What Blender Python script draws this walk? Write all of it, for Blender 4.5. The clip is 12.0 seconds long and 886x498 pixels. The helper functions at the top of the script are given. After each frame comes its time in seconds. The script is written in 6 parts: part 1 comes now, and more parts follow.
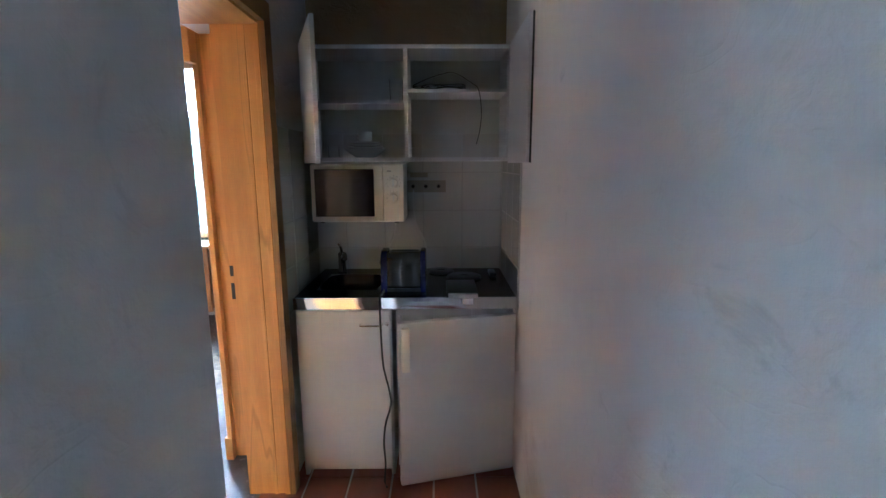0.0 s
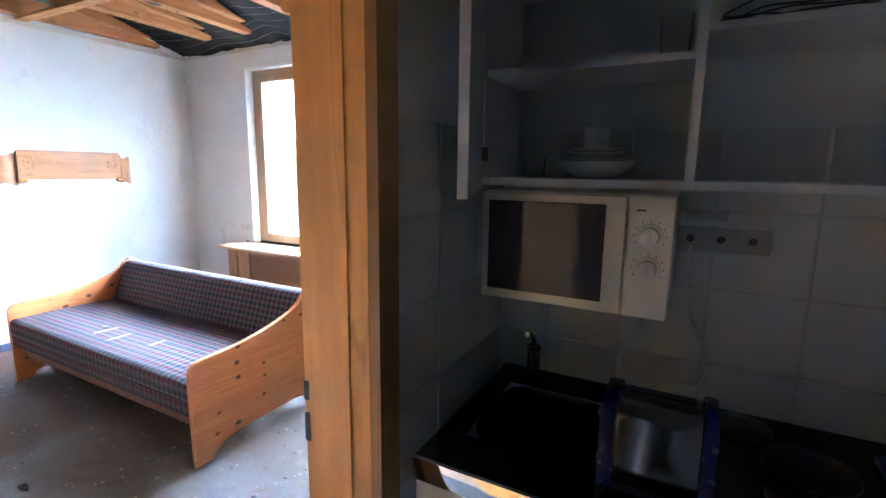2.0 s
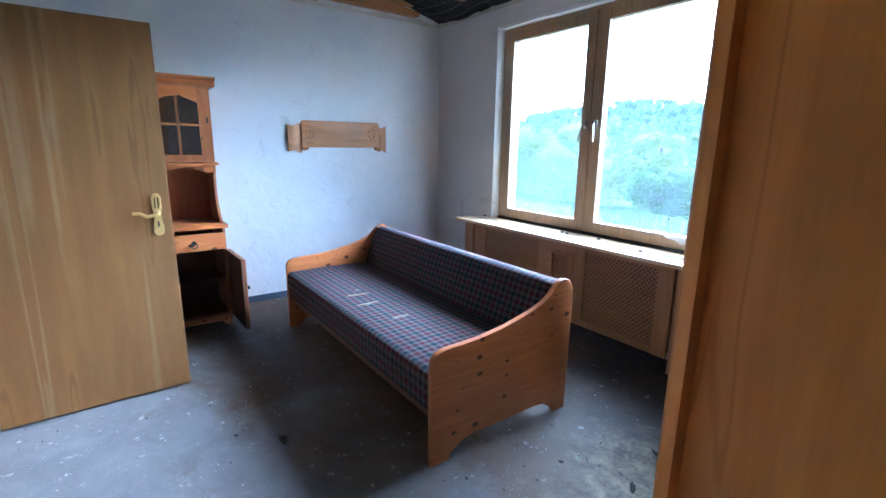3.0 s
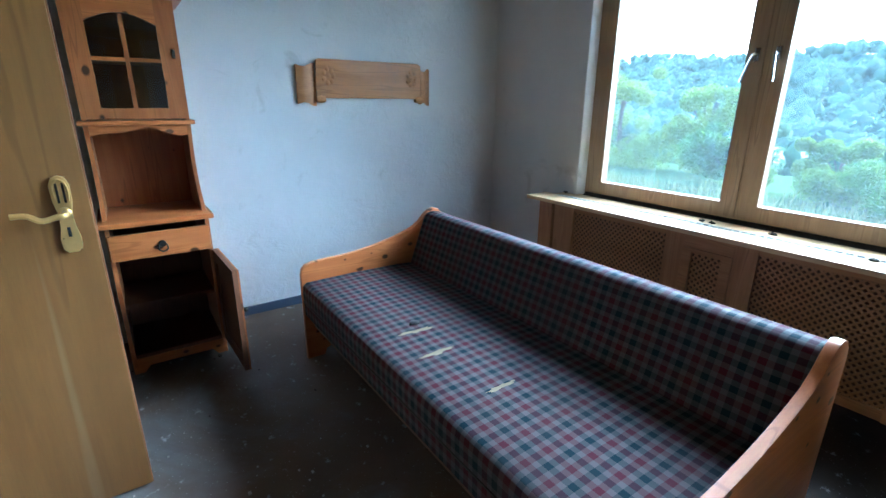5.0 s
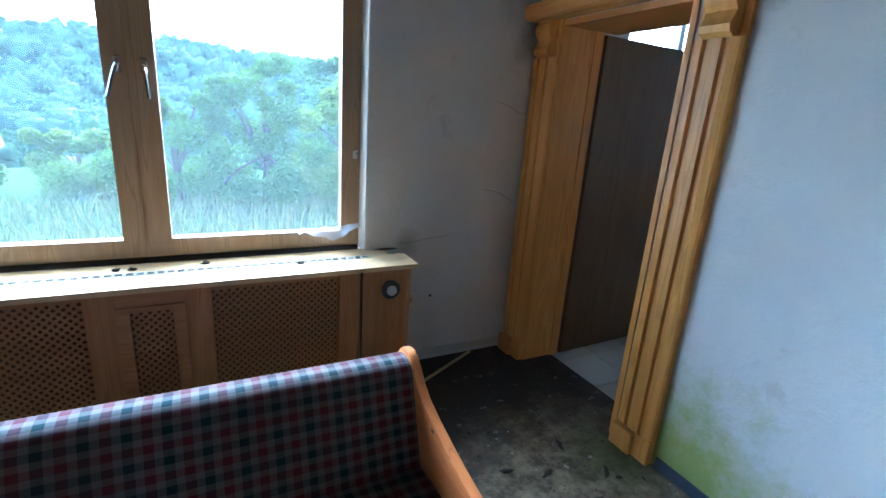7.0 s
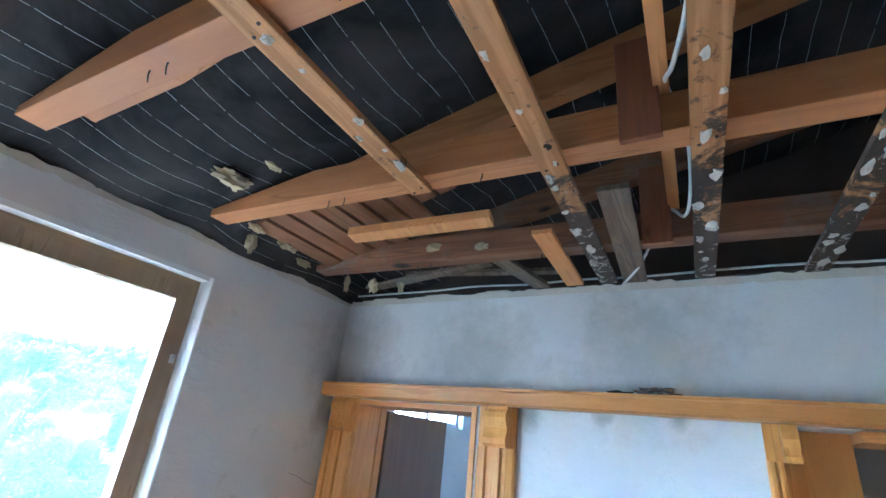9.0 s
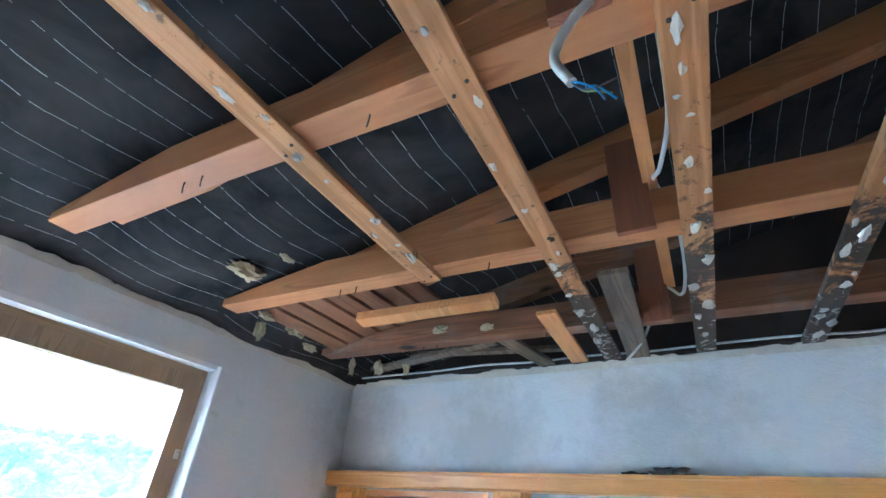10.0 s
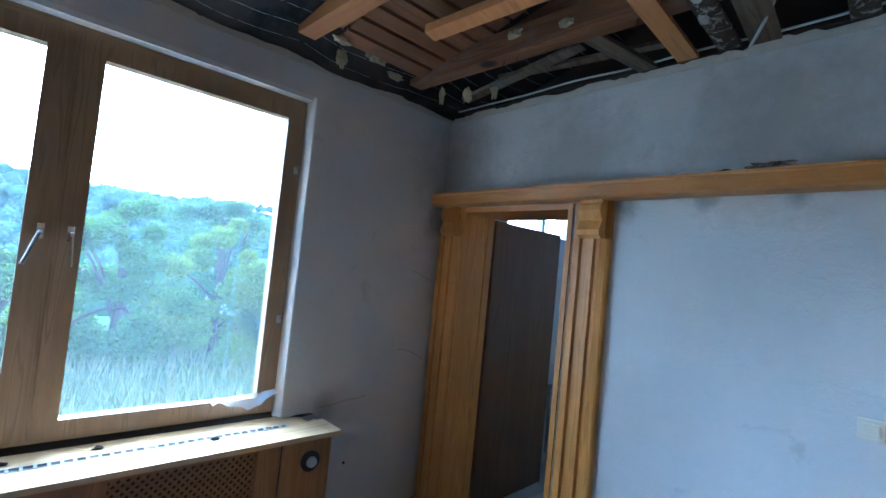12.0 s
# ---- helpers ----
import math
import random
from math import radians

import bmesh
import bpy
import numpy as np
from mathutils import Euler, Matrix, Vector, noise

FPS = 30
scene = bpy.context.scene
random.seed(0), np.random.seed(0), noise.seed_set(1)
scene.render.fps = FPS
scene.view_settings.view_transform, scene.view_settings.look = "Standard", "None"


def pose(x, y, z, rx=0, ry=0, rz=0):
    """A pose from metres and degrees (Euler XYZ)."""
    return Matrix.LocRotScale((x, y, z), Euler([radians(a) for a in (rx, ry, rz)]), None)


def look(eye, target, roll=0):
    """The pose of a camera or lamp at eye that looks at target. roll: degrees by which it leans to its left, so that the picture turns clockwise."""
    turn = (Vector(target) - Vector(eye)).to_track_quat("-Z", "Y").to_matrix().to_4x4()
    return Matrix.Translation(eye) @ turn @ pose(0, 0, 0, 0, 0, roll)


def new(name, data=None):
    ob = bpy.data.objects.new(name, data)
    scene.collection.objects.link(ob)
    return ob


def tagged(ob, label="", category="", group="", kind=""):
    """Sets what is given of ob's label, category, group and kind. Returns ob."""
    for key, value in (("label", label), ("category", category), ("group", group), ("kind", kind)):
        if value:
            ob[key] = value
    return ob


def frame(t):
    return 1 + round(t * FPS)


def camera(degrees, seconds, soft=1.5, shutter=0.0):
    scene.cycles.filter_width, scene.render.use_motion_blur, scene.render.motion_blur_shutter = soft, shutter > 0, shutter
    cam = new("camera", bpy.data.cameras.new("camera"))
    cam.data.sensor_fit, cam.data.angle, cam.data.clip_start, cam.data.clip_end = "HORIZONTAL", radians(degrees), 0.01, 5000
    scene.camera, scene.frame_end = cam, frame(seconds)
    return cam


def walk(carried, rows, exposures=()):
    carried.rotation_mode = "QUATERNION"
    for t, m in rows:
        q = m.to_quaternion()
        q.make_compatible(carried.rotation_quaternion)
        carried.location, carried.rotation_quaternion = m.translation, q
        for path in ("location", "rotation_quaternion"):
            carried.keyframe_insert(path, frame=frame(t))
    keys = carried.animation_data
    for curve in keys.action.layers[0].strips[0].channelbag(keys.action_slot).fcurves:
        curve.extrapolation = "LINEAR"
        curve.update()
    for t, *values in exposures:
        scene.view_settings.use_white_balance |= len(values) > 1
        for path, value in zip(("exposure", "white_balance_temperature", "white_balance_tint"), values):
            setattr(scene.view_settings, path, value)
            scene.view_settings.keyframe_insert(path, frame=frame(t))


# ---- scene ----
cam = camera(87.3, 12.0)
PATH = [
    (0, (0.688, -0.118, 1.489), (0.705, 1.85, 1.13), -0.2),
    (0.5, (0.715, 0.23, 1.563), (0.781, 2.205, 1.256), 0.5),
    (1, (0.693, 0.546, 1.581), (0.648, 2.524, 1.293), 0.7),
    (1.5, (0.64, 0.845, 1.565), (0.201, 2.775, 1.279), 0.4),
    (2, (0.542, 1.074, 1.542), (-0.387, 2.813, 1.206), 0.7),
    (2.5, (0.26, 1.228, 1.48), (-1.115, 2.624, 1.078), 1.0),
    (3, (-0.046, 1.339, 1.462), (-1.631, 2.477, 1.023), 0.8),
    (4.8, (-1.171, 1.662, 1.388), (-2.82, 2.632, 0.808), 0.3),
    (5, (-1.281, 1.704, 1.386), (-2.853, 2.787, 0.79), 0.3),
    (5.5, (-1.559, 1.744, 1.386), (-2.795, 3.171, 0.727), 0.2),
    (6, (-1.78, 1.787, 1.39), (-2.435, 3.534, 0.669), -0.6),
    (6.5, (-1.967, 1.924, 1.423), (-1.833, 3.795, 0.73), 1.2),
    (7, (-2.176, 1.988, 1.523), (-1.281, 3.689, 0.968), 4.1),
    (7.5, (-2.346, 2.056, 1.653), (-1.023, 3.54, 1.431), 6.1),
    (9.3, (-2.806, 2.249, 1.88), (-1.244, 3.152, 2.743), 5.3),
    (9.5, (-2.832, 2.248, 1.886), (-1.29, 3.136, 2.798), 5.0),
    (10, (-2.874, 2.249, 1.885), (-1.409, 3.137, 2.916), 4.4),
    (10.5, (-2.899, 2.236, 1.859), (-1.468, 3.164, 2.904), 4.2),
    (11, (-2.852, 2.198, 1.804), (-1.42, 3.281, 2.685), 5.4),
    (11.5, (-2.73, 2.122, 1.73), (-1.301, 3.408, 2.282), 6.1),
    (12, (-2.562, 2.023, 1.633), (-1.197, 3.483, 1.726), 5.7),
]
EXPOSE = [(0.0, 7.7, 4700, 10), (0.6, 7.1, 4500, 9), (1.2, 7.3, 4000, 8), (2.0, 7.35, 4600, 8), (2.6, 6.5, 4650, 7), (3.2, 5.6, 4200, 3), (5.0, 5.27, 4450, -5), (5.7, 5.4, 4600, -4), (6.5, 5.5, 4450, -3), (7.5, 5.23, 4350, -1), (9.5, 6.9, 4200, 1), (10.6, 6.88, 4100, 0), (11.5, 5.75, 4300, -1), (12.0, 5.2, 4150, 0)]
walk(cam, [(t, look(eye, target, roll)) for t, eye, target, roll in PATH], EXPOSE)

# ---- world and sun ----
world = bpy.data.worlds.new("sky")
scene.world = world
world.use_nodes = True
wn = world.node_tree
sky = wn.nodes.new("ShaderNodeTexSky")
sky.sky_type = "NISHITA"
sky.sun_disc = False
sky.sun_elevation = radians(30)
sky.sun_rotation = radians(4)
sky.dust_density = 1.0
sky.air_density = 1.0
wn.nodes["Background"].inputs[1].default_value = 0.15
wn.links.new(sky.outputs[0], wn.nodes["Background"].inputs[0])
sun = new("sun", bpy.data.lights.new("sun", "SUN"))
sun.data.energy, sun.data.angle, sun.data.color = 0.6, radians(75), (0.90, 0.96, 1.0)
sun.matrix_world = look((2, 29, 16.8), (0, 0, 0))


# ---- materials ----
class Nodes:
    """A small builder for node materials."""

    def __init__(self, name, m=None):
        self.m = m or bpy.data.materials.new(name)
        self.m.use_nodes = True
        self.t = self.m.node_tree
        self.b = self.t.nodes["Principled BSDF"]
        self.co = self.t.nodes.new("ShaderNodeTexCoord").outputs["Object"]

    def put(self, kind, ins=(), operation=""):
        n = self.t.nodes.new(kind)
        if operation:
            n.operation = operation
        for k, v in (ins.items() if isinstance(ins, dict) else enumerate(ins)):
            if v is None:
                continue
            if isinstance(v, bpy.types.NodeSocket):
                self.t.links.new(v, n.inputs[k])
            else:
                n.inputs[k].default_value = v
        return n

    def math(self, op, a, b=None, c=None):
        return self.put("ShaderNodeMath", (a, b, c), operation=op).outputs[0]

    def scaled(self, s, co=None):
        return self.put("ShaderNodeMapping", {"Vector": co or self.co, "Scale": s}).outputs[0]

    def noise(self, scale, detail=4, rough=0.55, co=None, dist=0.0):
        return self.put("ShaderNodeTexNoise", {"Vector": co or self.co, "Scale": scale, "Detail": detail, "Roughness": rough, "Distortion": dist}).outputs[0]

    def ramp(self, fac, *stops):
        n = self.put("ShaderNodeValToRGB", (fac,))
        e = n.color_ramp.elements
        while len(e) < len(stops):
            e.new(0.5)
        for el, (p, c) in zip(e, stops):
            el.position = p
            el.color = (c, c, c, 1) if isinstance(c, (int, float)) else (*c, 1)
        return n.outputs[0]

    def mix(self, fac, a, b, blend="MIX"):
        n = self.t.nodes.new("ShaderNodeMix")
        n.data_type, n.blend_type = "RGBA", blend
        for i, v in ((0, fac), (6, a), (7, b)):
            if isinstance(v, bpy.types.NodeSocket):
                self.t.links.new(v, n.inputs[i])
            else:
                n.inputs[i].default_value = (*v, 1) if isinstance(v, tuple) else v
        return n.outputs[2]

    def xyz(self):
        n = self.put("ShaderNodeSeparateXYZ", (self.co,))
        return n.outputs

    def bump(self, h, strength=0.3, dist=0.01, after=None):
        n = self.put("ShaderNodeBump", {"Strength": strength, "Distance": dist, "Height": h, "Normal": after})
        return n.outputs[0]

    def done(self, color=None, rough=None, metal=None, normal=None, spec=None):
        for k, v in (("Base Color", color), ("Roughness", rough), ("Metallic", metal), ("Normal", normal), ("Specular IOR Level", spec)):
            if v is None:
                continue
            if isinstance(v, bpy.types.NodeSocket):
                self.t.links.new(v, self.b.inputs[k])
            else:
                self.b.inputs[k].default_value = (*v, 1) if isinstance(v, tuple) else v
        return self.m


def dark(c, f):
    return tuple(v * f for v in c)


def plain(name, c, rough=0.5, metal=0.0, grain=60, vary=0.18, bump=0.05):
    n = Nodes(name)
    f = n.noise(grain, 5)
    g = n.noise(3.5, 3)
    col = n.mix(n.ramp(g, (0.35, 0.0), (0.7, 1.0)), n.mix(f, dark(c, 1 - vary), dark(c, 1 + vary * 0.4)), dark(c, 1 - vary * 0.8))
    return n.done(col, n.math("MULTIPLY_ADD", f, 0.15, rough - 0.07), metal, n.bump(f, bump, 0.004))


def wood(name, light, deep, axis="z", rough=0.5, knots=0.0, ring=28, grey=0.0, flat=False):
    """Boards with grain along one axis, with an offset for each object."""
    n = Nodes(name)
    rnd = n.put("ShaderNodeObjectInfo").outputs["Random"]
    off = n.put("ShaderNodeCombineXYZ", (n.math("MULTIPLY", rnd, 7.3), n.math("MULTIPLY", rnd, 3.1), n.math("MULTIPLY", rnd, 5.7))).outputs[0]
    co = n.put("ShaderNodeVectorMath", (n.co, off), operation="ADD").outputs[0]
    s = [1.0, 1.0, 1.0]
    s["xyz".index(axis)] = 0.07
    st = n.scaled(tuple(s), co)
    warp = n.noise(6, 3, 0.5, st)
    fine = n.noise(160, 3, 0.6, st)
    w = n.math("SINE", n.math("MULTIPLY", warp, float(ring) * 2.3))
    bands = n.math("MULTIPLY_ADD", w, 0.3, 0.5)
    f = n.math("ADD", n.math("MULTIPLY", bands, 0.5), n.math("MULTIPLY", fine, 0.5))
    col = n.ramp(f, (0.15, deep), (0.72, light))
    col = n.mix(n.ramp(w, (0.93, 0.0), (0.998, 0.55)), col, dark(deep, 0.75))
    tone = n.noise(1.4, 2, 0.5, co)
    col = n.mix(n.ramp(tone, (0.4, 0.0), (0.75, 0.35)), col, dark(deep, 0.9))
    if knots:
        ks = [0.0 if flat else 3.2, 3.2, 3.2]
        ks["xyz".index(axis)] = 2.2
        if flat:
            p = n.put("ShaderNodeSeparateXYZ", (n.scaled(tuple(ks), co),)).outputs
            kv = n.put("ShaderNodeTexVoronoi", {"Vector": n.put("ShaderNodeCombineXYZ", (p[1], p[2], 0.0)).outputs[0], "Scale": knots})
            kv.voronoi_dimensions = "2D"
        else:
            kv = n.put("ShaderNodeTexVoronoi", {"Vector": n.scaled(tuple(ks), co), "Scale": knots})
        size = n.put("ShaderNodeSeparateColor", (kv.outputs["Color"],)).outputs[0]
        v = n.math("MULTIPLY_ADD", size, 0.2, kv.outputs["Distance"])
        col = n.mix(n.ramp(v, (0.11, 1.0), (0.17, 0.0)), col, dark(deep, 0.15))
    if grey:
        d = n.noise(5, 5, 0.65, co)
        col = n.mix(n.ramp(d, (0.5, 0.0), (0.75, grey)), col, (0.16, 0.15, 0.13))
    return n.done(col, n.math("MULTIPLY_ADD", fine, 0.2, rough - 0.1), 0.0, n.bump(f, 0.12, 0.002))


def plaster(name, c, patches=(), rough_relief=0.6):
    n = Nodes(name)
    big = n.noise(1.3, 5, 0.6)
    mid = n.noise(9, 6, 0.6, None, 0.6)
    fine = n.noise(90, 3)
    col = n.mix(n.ramp(big, (0.42, 0.0), (0.75, 0.5)), c, dark(c, 0.78))
    col = n.mix(n.ramp(n.noise(3.1, 6, 0.7, None, 1.2), (0.62, 0.0), (0.72, 0.35)), col, (0.33, 0.31, 0.27))
    # soft patches of mould and smudges, some with painted shade
    for (p, radius, colour) in patches:
        d = n.put("ShaderNodeVectorMath", (n.co, p), operation="DISTANCE").outputs["Value"]
        e = n.math("ADD", d, n.math("MULTIPLY_ADD", n.noise(7, 5, 0.7), radius * 1.6, -radius * 0.8))
        col = n.mix(n.ramp(e, (radius * 0.25, 0.85), (radius, 0.0)), col, colour)
    swirl = n.ramp(n.noise(6, 2, 0.5, n.scaled((1.0, 1.0, 1.7)), 1.2), (0.3, 0.0), (0.52, 0.75), (0.56, 1.0), (0.6, 0.55), (0.8, 0.5))
    h = n.math("ADD", n.math("MULTIPLY_ADD", swirl, 0.12, n.math("MULTIPLY", mid, 0.55)), n.math("MULTIPLY", fine, 0.12))
    return n.done(col, 0.85, 0.0, n.bump(h, rough_relief, 0.02))


M = {}
# grey patches above z 2.2: dirt, and the upper wall's shade put into colour
M["plaster"] = plaster("white_plaster", (0.63, 0.62, 0.605), [((-0.37, 3.05, 0.04), 0.55, (0.30, 0.37, 0.04)), ((-0.37, 3.1, 2.05), 0.11, (0.26, 0.25, 0.22)), ((-0.37, 2.72, 2.06), 0.06, (0.30, 0.29, 0.26)), ((-0.37, 2.4, 2.06), 0.06, (0.28, 0.27, 0.24)), ((-0.37, 3.4, 2.3), 0.42, (0.42, 0.41, 0.38)), ((-0.37, 4.25, 2.35), 0.4, (0.40, 0.39, 0.36)), ((-0.37, 2.5, 2.35), 0.45, (0.42, 0.41, 0.38)), ((-0.42, 4.4, 1.95), 0.13, (0.34, 0.32, 0.29)), ((-1.15, 4.4, 0.78), 0.1, (0.36, 0.34, 0.30))])
M["reveal"] = plaster("white_reveal_plaster", (0.74, 0.74, 0.73), (), 0.3)
M["hall_plaster"] = plaster("grey_white_plaster", (0.62, 0.58, 0.525), [((1.05, 1.45, 0.2), 0.3, (0.45, 0.36, 0.30))], 0.35)
M["brown_plaster"] = plaster("brown_plaster", (0.30, 0.21, 0.13))
M["bath_wall"] = plaster("bluish_bath_wall", (0.45, 0.52, 0.60))
M["ceil_white"] = plaster("ceiling_plaster", (0.66, 0.65, 0.62))
M["tile"] = plain("white_wall_tile", (0.56, 0.55, 0.51), 0.22, 0, 30, 0.1, 0.02)
M["grout"] = plain("tile_grout", (0.48, 0.47, 0.43), 0.9)
M["terra"] = plain("terracotta_tile", (0.25, 0.075, 0.045), 0.42, 0, 40, 0.35, 0.08)
M["bath_tile"] = plain("pale_floor_tile", (0.55, 0.55, 0.53), 0.3, 0, 30, 0.15, 0.02)
M["ochre"] = wood("ochre_veneer_upright", (0.70, 0.345, 0.07), (0.52, 0.225, 0.038), "z", 0.45, 0, 16)
M["ochre_y"] = wood("ochre_veneer_lengthwise", (0.60, 0.29, 0.07), (0.42, 0.175, 0.035), "y", 0.45, 0, 16)
M["ochre_x"] = wood("ochre_veneer_across", (0.62, 0.36, 0.10), (0.44, 0.22, 0.05), "x", 0.45, 0, 16)


def streaked():
    """Ochre veneer with long pale streaks where the varnish has run off."""
    m = wood("door_veneer", (0.25, 0.125, 0.03), (0.175, 0.082, 0.018), "z", 0.5, 0, 10)
    n = Nodes("", m)
    base = n.b.inputs["Base Color"].links[0].from_socket
    thin = n.noise(8.0, 3, 0.55, n.scaled((1.0, 1.0, 0.03)), 0.25)
    col = n.mix(n.ramp(thin, (0.58, 0.0), (0.64, 0.42), (0.68, 0.0)), base, (0.33, 0.24, 0.13))
    col = n.mix(n.ramp(n.noise(2.0, 4, 0.6, n.scaled((1.0, 1.0, 0.35))), (0.45, 0.0), (0.7, 0.4)), col, (0.14, 0.07, 0.02))
    return n.done(col)


M["leaf"] = streaked()
M["leaf_edge"] = wood("door_edge", (0.30, 0.12, 0.05), (0.18, 0.07, 0.03), "z", 0.5)
M["casing"] = wood("brown_casing", (0.30, 0.15, 0.035), (0.20, 0.09, 0.02), "z", 0.45, 0, 14)
M["leaf_dark"] = wood("brown_door_veneer", (0.18, 0.098, 0.032), (0.12, 0.06, 0.02), "z", 0.5, 0, 10)
M["pine_y"] = wood("pine_lengthwise", (0.50, 0.185, 0.048), (0.34, 0.10, 0.024), "y", 0.36, 2.9, 20, 0.0, True)
M["pine_z"] = wood("pine_upright", (0.38, 0.14, 0.04), (0.26, 0.08, 0.02), "z", 0.4, 2.3, 20, 0.0, True)
M["liner"] = plain("brown_lattice_shade", (0.10, 0.05, 0.022), 0.8, 0, 50, 0.3)
# pine darkened to put the shade of insides and undersides into its colour
M["pine_shaded"] = wood("shaded_pine", (0.16, 0.068, 0.027), (0.10, 0.04, 0.016), "z", 0.55, 1.0, 18)
M["carved"] = wood("carved_wood", (0.52, 0.25, 0.08), (0.34, 0.14, 0.04), "y", 0.5, 0, 14, 0.35)
M["oak"] = wood("radiator_cover_wood", (0.42, 0.205, 0.07), (0.28, 0.12, 0.036), "z", 0.5, 0.7, 18)
M["oak_x"] = wood("radiator_cover_wood_across", (0.42, 0.205, 0.07), (0.28, 0.12, 0.036), "x", 0.5, 0, 18)
M["sillwood"] = wood("pale_sill_wood", (0.70, 0.50, 0.26), (0.55, 0.36, 0.17), "x", 0.4, 0, 14, 0.25)
M["winwood"] = wood("window_frame_wood", (0.36, 0.25, 0.145), (0.25, 0.165, 0.09), "z", 0.5, 0, 16)
M["winwood_x"] = wood("window_frame_wood_across", (0.38, 0.26, 0.145), (0.27, 0.175, 0.09), "x", 0.5, 0, 16)
M["joist"] = wood("roof_timber", (0.43, 0.19, 0.058), (0.29, 0.107, 0.03), "y", 0.65, 0.9, 14)
# darker timber for the joist and rafter nearest the partition
M["joist_dark"] = wood("dark_roof_timber", (0.24, 0.105, 0.042), (0.10, 0.043, 0.018), "y", 0.8, 0.9, 14, 0.6)
M["batten"] = wood("ceiling_batten", (0.62, 0.30, 0.095), (0.44, 0.18, 0.05), "x", 0.65, 0.9, 14)


def charred(light, deep):
    """Batten wood that is blackened and smeared with plaster towards one end."""
    n = Nodes("charred_batten_wood")
    x, y, z = n.xyz()
    st = n.scaled((0.07, 1.0, 1.0))
    f = n.math("ADD", n.math("MULTIPLY", n.math("SINE", n.math("MULTIPLY", n.noise(6, 3, 0.5, st), 70.0)), 0.25), n.noise(120, 3, 0.6, st))
    col = n.ramp(f, (0.3, deep), (0.8, light))
    m = n.math("ADD", n.math("ADD", x, 1.55), n.math("MULTIPLY_ADD", n.noise(5, 6, 0.75, None, 1.0), 3.4, -1.7))
    col = n.mix(n.ramp(m, (0.0, 0.0), (0.25, 0.93)), col, (0.03, 0.024, 0.018))
    col = n.mix(n.ramp(n.noise(26, 4, 0.7), (0.61, 0.0), (0.68, 0.75)), col, (0.07, 0.05, 0.03))
    w = n.math("ADD", n.math("MULTIPLY", n.math("ADD", x, 1.7), 0.12), n.noise(17, 5, 0.7, None, 1.0))
    col = n.mix(n.ramp(w, (0.69, 0.0), (0.75, 0.8)), col, (0.52, 0.47, 0.39))
    return n.done(col, 0.8, 0.0, n.bump(n.noise(40, 5, 0.7), 0.5, 0.004))


M["batten_char"] = charred((0.45, 0.225, 0.078), (0.32, 0.145, 0.044))
M["batten_rot"] = wood("charred_batten", (0.22, 0.15, 0.09), (0.05, 0.04, 0.03), "x", 0.85, 0.9, 20, 0.8)
M["board_brown"] = wood("red_brown_board", (0.24, 0.085, 0.03), (0.13, 0.042, 0.016), "z", 0.7, 0.9, 16)
M["sheath"] = wood("roof_boarding", (0.25, 0.12, 0.052), (0.16, 0.066, 0.027), "x", 0.7, 0.8, 14)
M["white"] = plain("white_melamine", (0.62, 0.62, 0.62), 0.42, 0, 50, 0.1, 0.01)
M["whitein"] = plain("white_melamine_inside", (0.58, 0.59, 0.56), 0.5, 0, 50, 0.12, 0.01)
M["cream"] = plain("cream_plastic", (0.72, 0.67, 0.56), 0.35, 0, 60, 0.1, 0.01)
M["oldcream"] = plain("yellowed_plastic", (0.36, 0.32, 0.25), 0.4, 0, 60, 0.15, 0.01)
M["worktop"] = plain("tarnished_steel", (0.011, 0.010, 0.009), 0.2, 0.7, 90, 0.3, 0.02)
M["steel"] = plain("brushed_steel", (0.16, 0.155, 0.155), 0.14, 1.0, 90, 0.12, 0.01)
M["darkchrome"] = plain("tarnished_chrome", (0.14, 0.135, 0.13), 0.14, 1.0, 20, 0.1, 0)
M["chrome"] = plain("chrome", (0.75, 0.75, 0.75), 0.1, 1.0, 20, 0.05, 0)
M["brass"] = plain("brass", (0.85, 0.60, 0.22), 0.3, 0.75, 60, 0.2, 0.02)
M["darkmetal"] = plain("dark_metal", (0.06, 0.055, 0.05), 0.4, 0.8)
M["blackplastic"] = plain("black_plastic", (0.015, 0.015, 0.017), 0.35)
M["blueplastic"] = plain("navy_plastic", (0.012, 0.015, 0.10), 0.25)
M["greyplastic"] = plain("grey_plastic", (0.55, 0.54, 0.5), 0.4)
M["plate"] = plain("glazed_china", (0.66, 0.66, 0.64), 0.15, 0, 20, 0.04, 0)
M["blue_base"] = plain("blue_grey_skirting", (0.06, 0.075, 0.11), 0.5)
M["plasterbits"] = plain("plaster_scraps", (0.60, 0.555, 0.47), 0.9, 0, 40, 0.3, 0.3)
M["foam"] = plain("yellow_insulation", (0.5, 0.41, 0.25), 0.95, 0, 35, 0.4, 0.6)
M["tearfoam"] = plain("torn_foam", (0.30, 0.25, 0.15), 0.9, 0, 60, 0.3, 0.3)
M["cablewhite"] = plain("white_cable", (0.6, 0.59, 0.55), 0.5)
M["cableblack"] = plain("black_cable", (0.012, 0.012, 0.012), 0.45)
M["wire_blue"] = plain("blue_wire", (0.03, 0.2, 0.5), 0.4)
M["wire_green"] = plain("green_yellow_wire", (0.25, 0.35, 0.08), 0.4)
M["wire_brown"] = plain("brown_wire", (0.09, 0.04, 0.02), 0.4)
M["crumb"] = plain("dark_debris", (0.035, 0.028, 0.02), 0.9, 0, 80, 0.5)
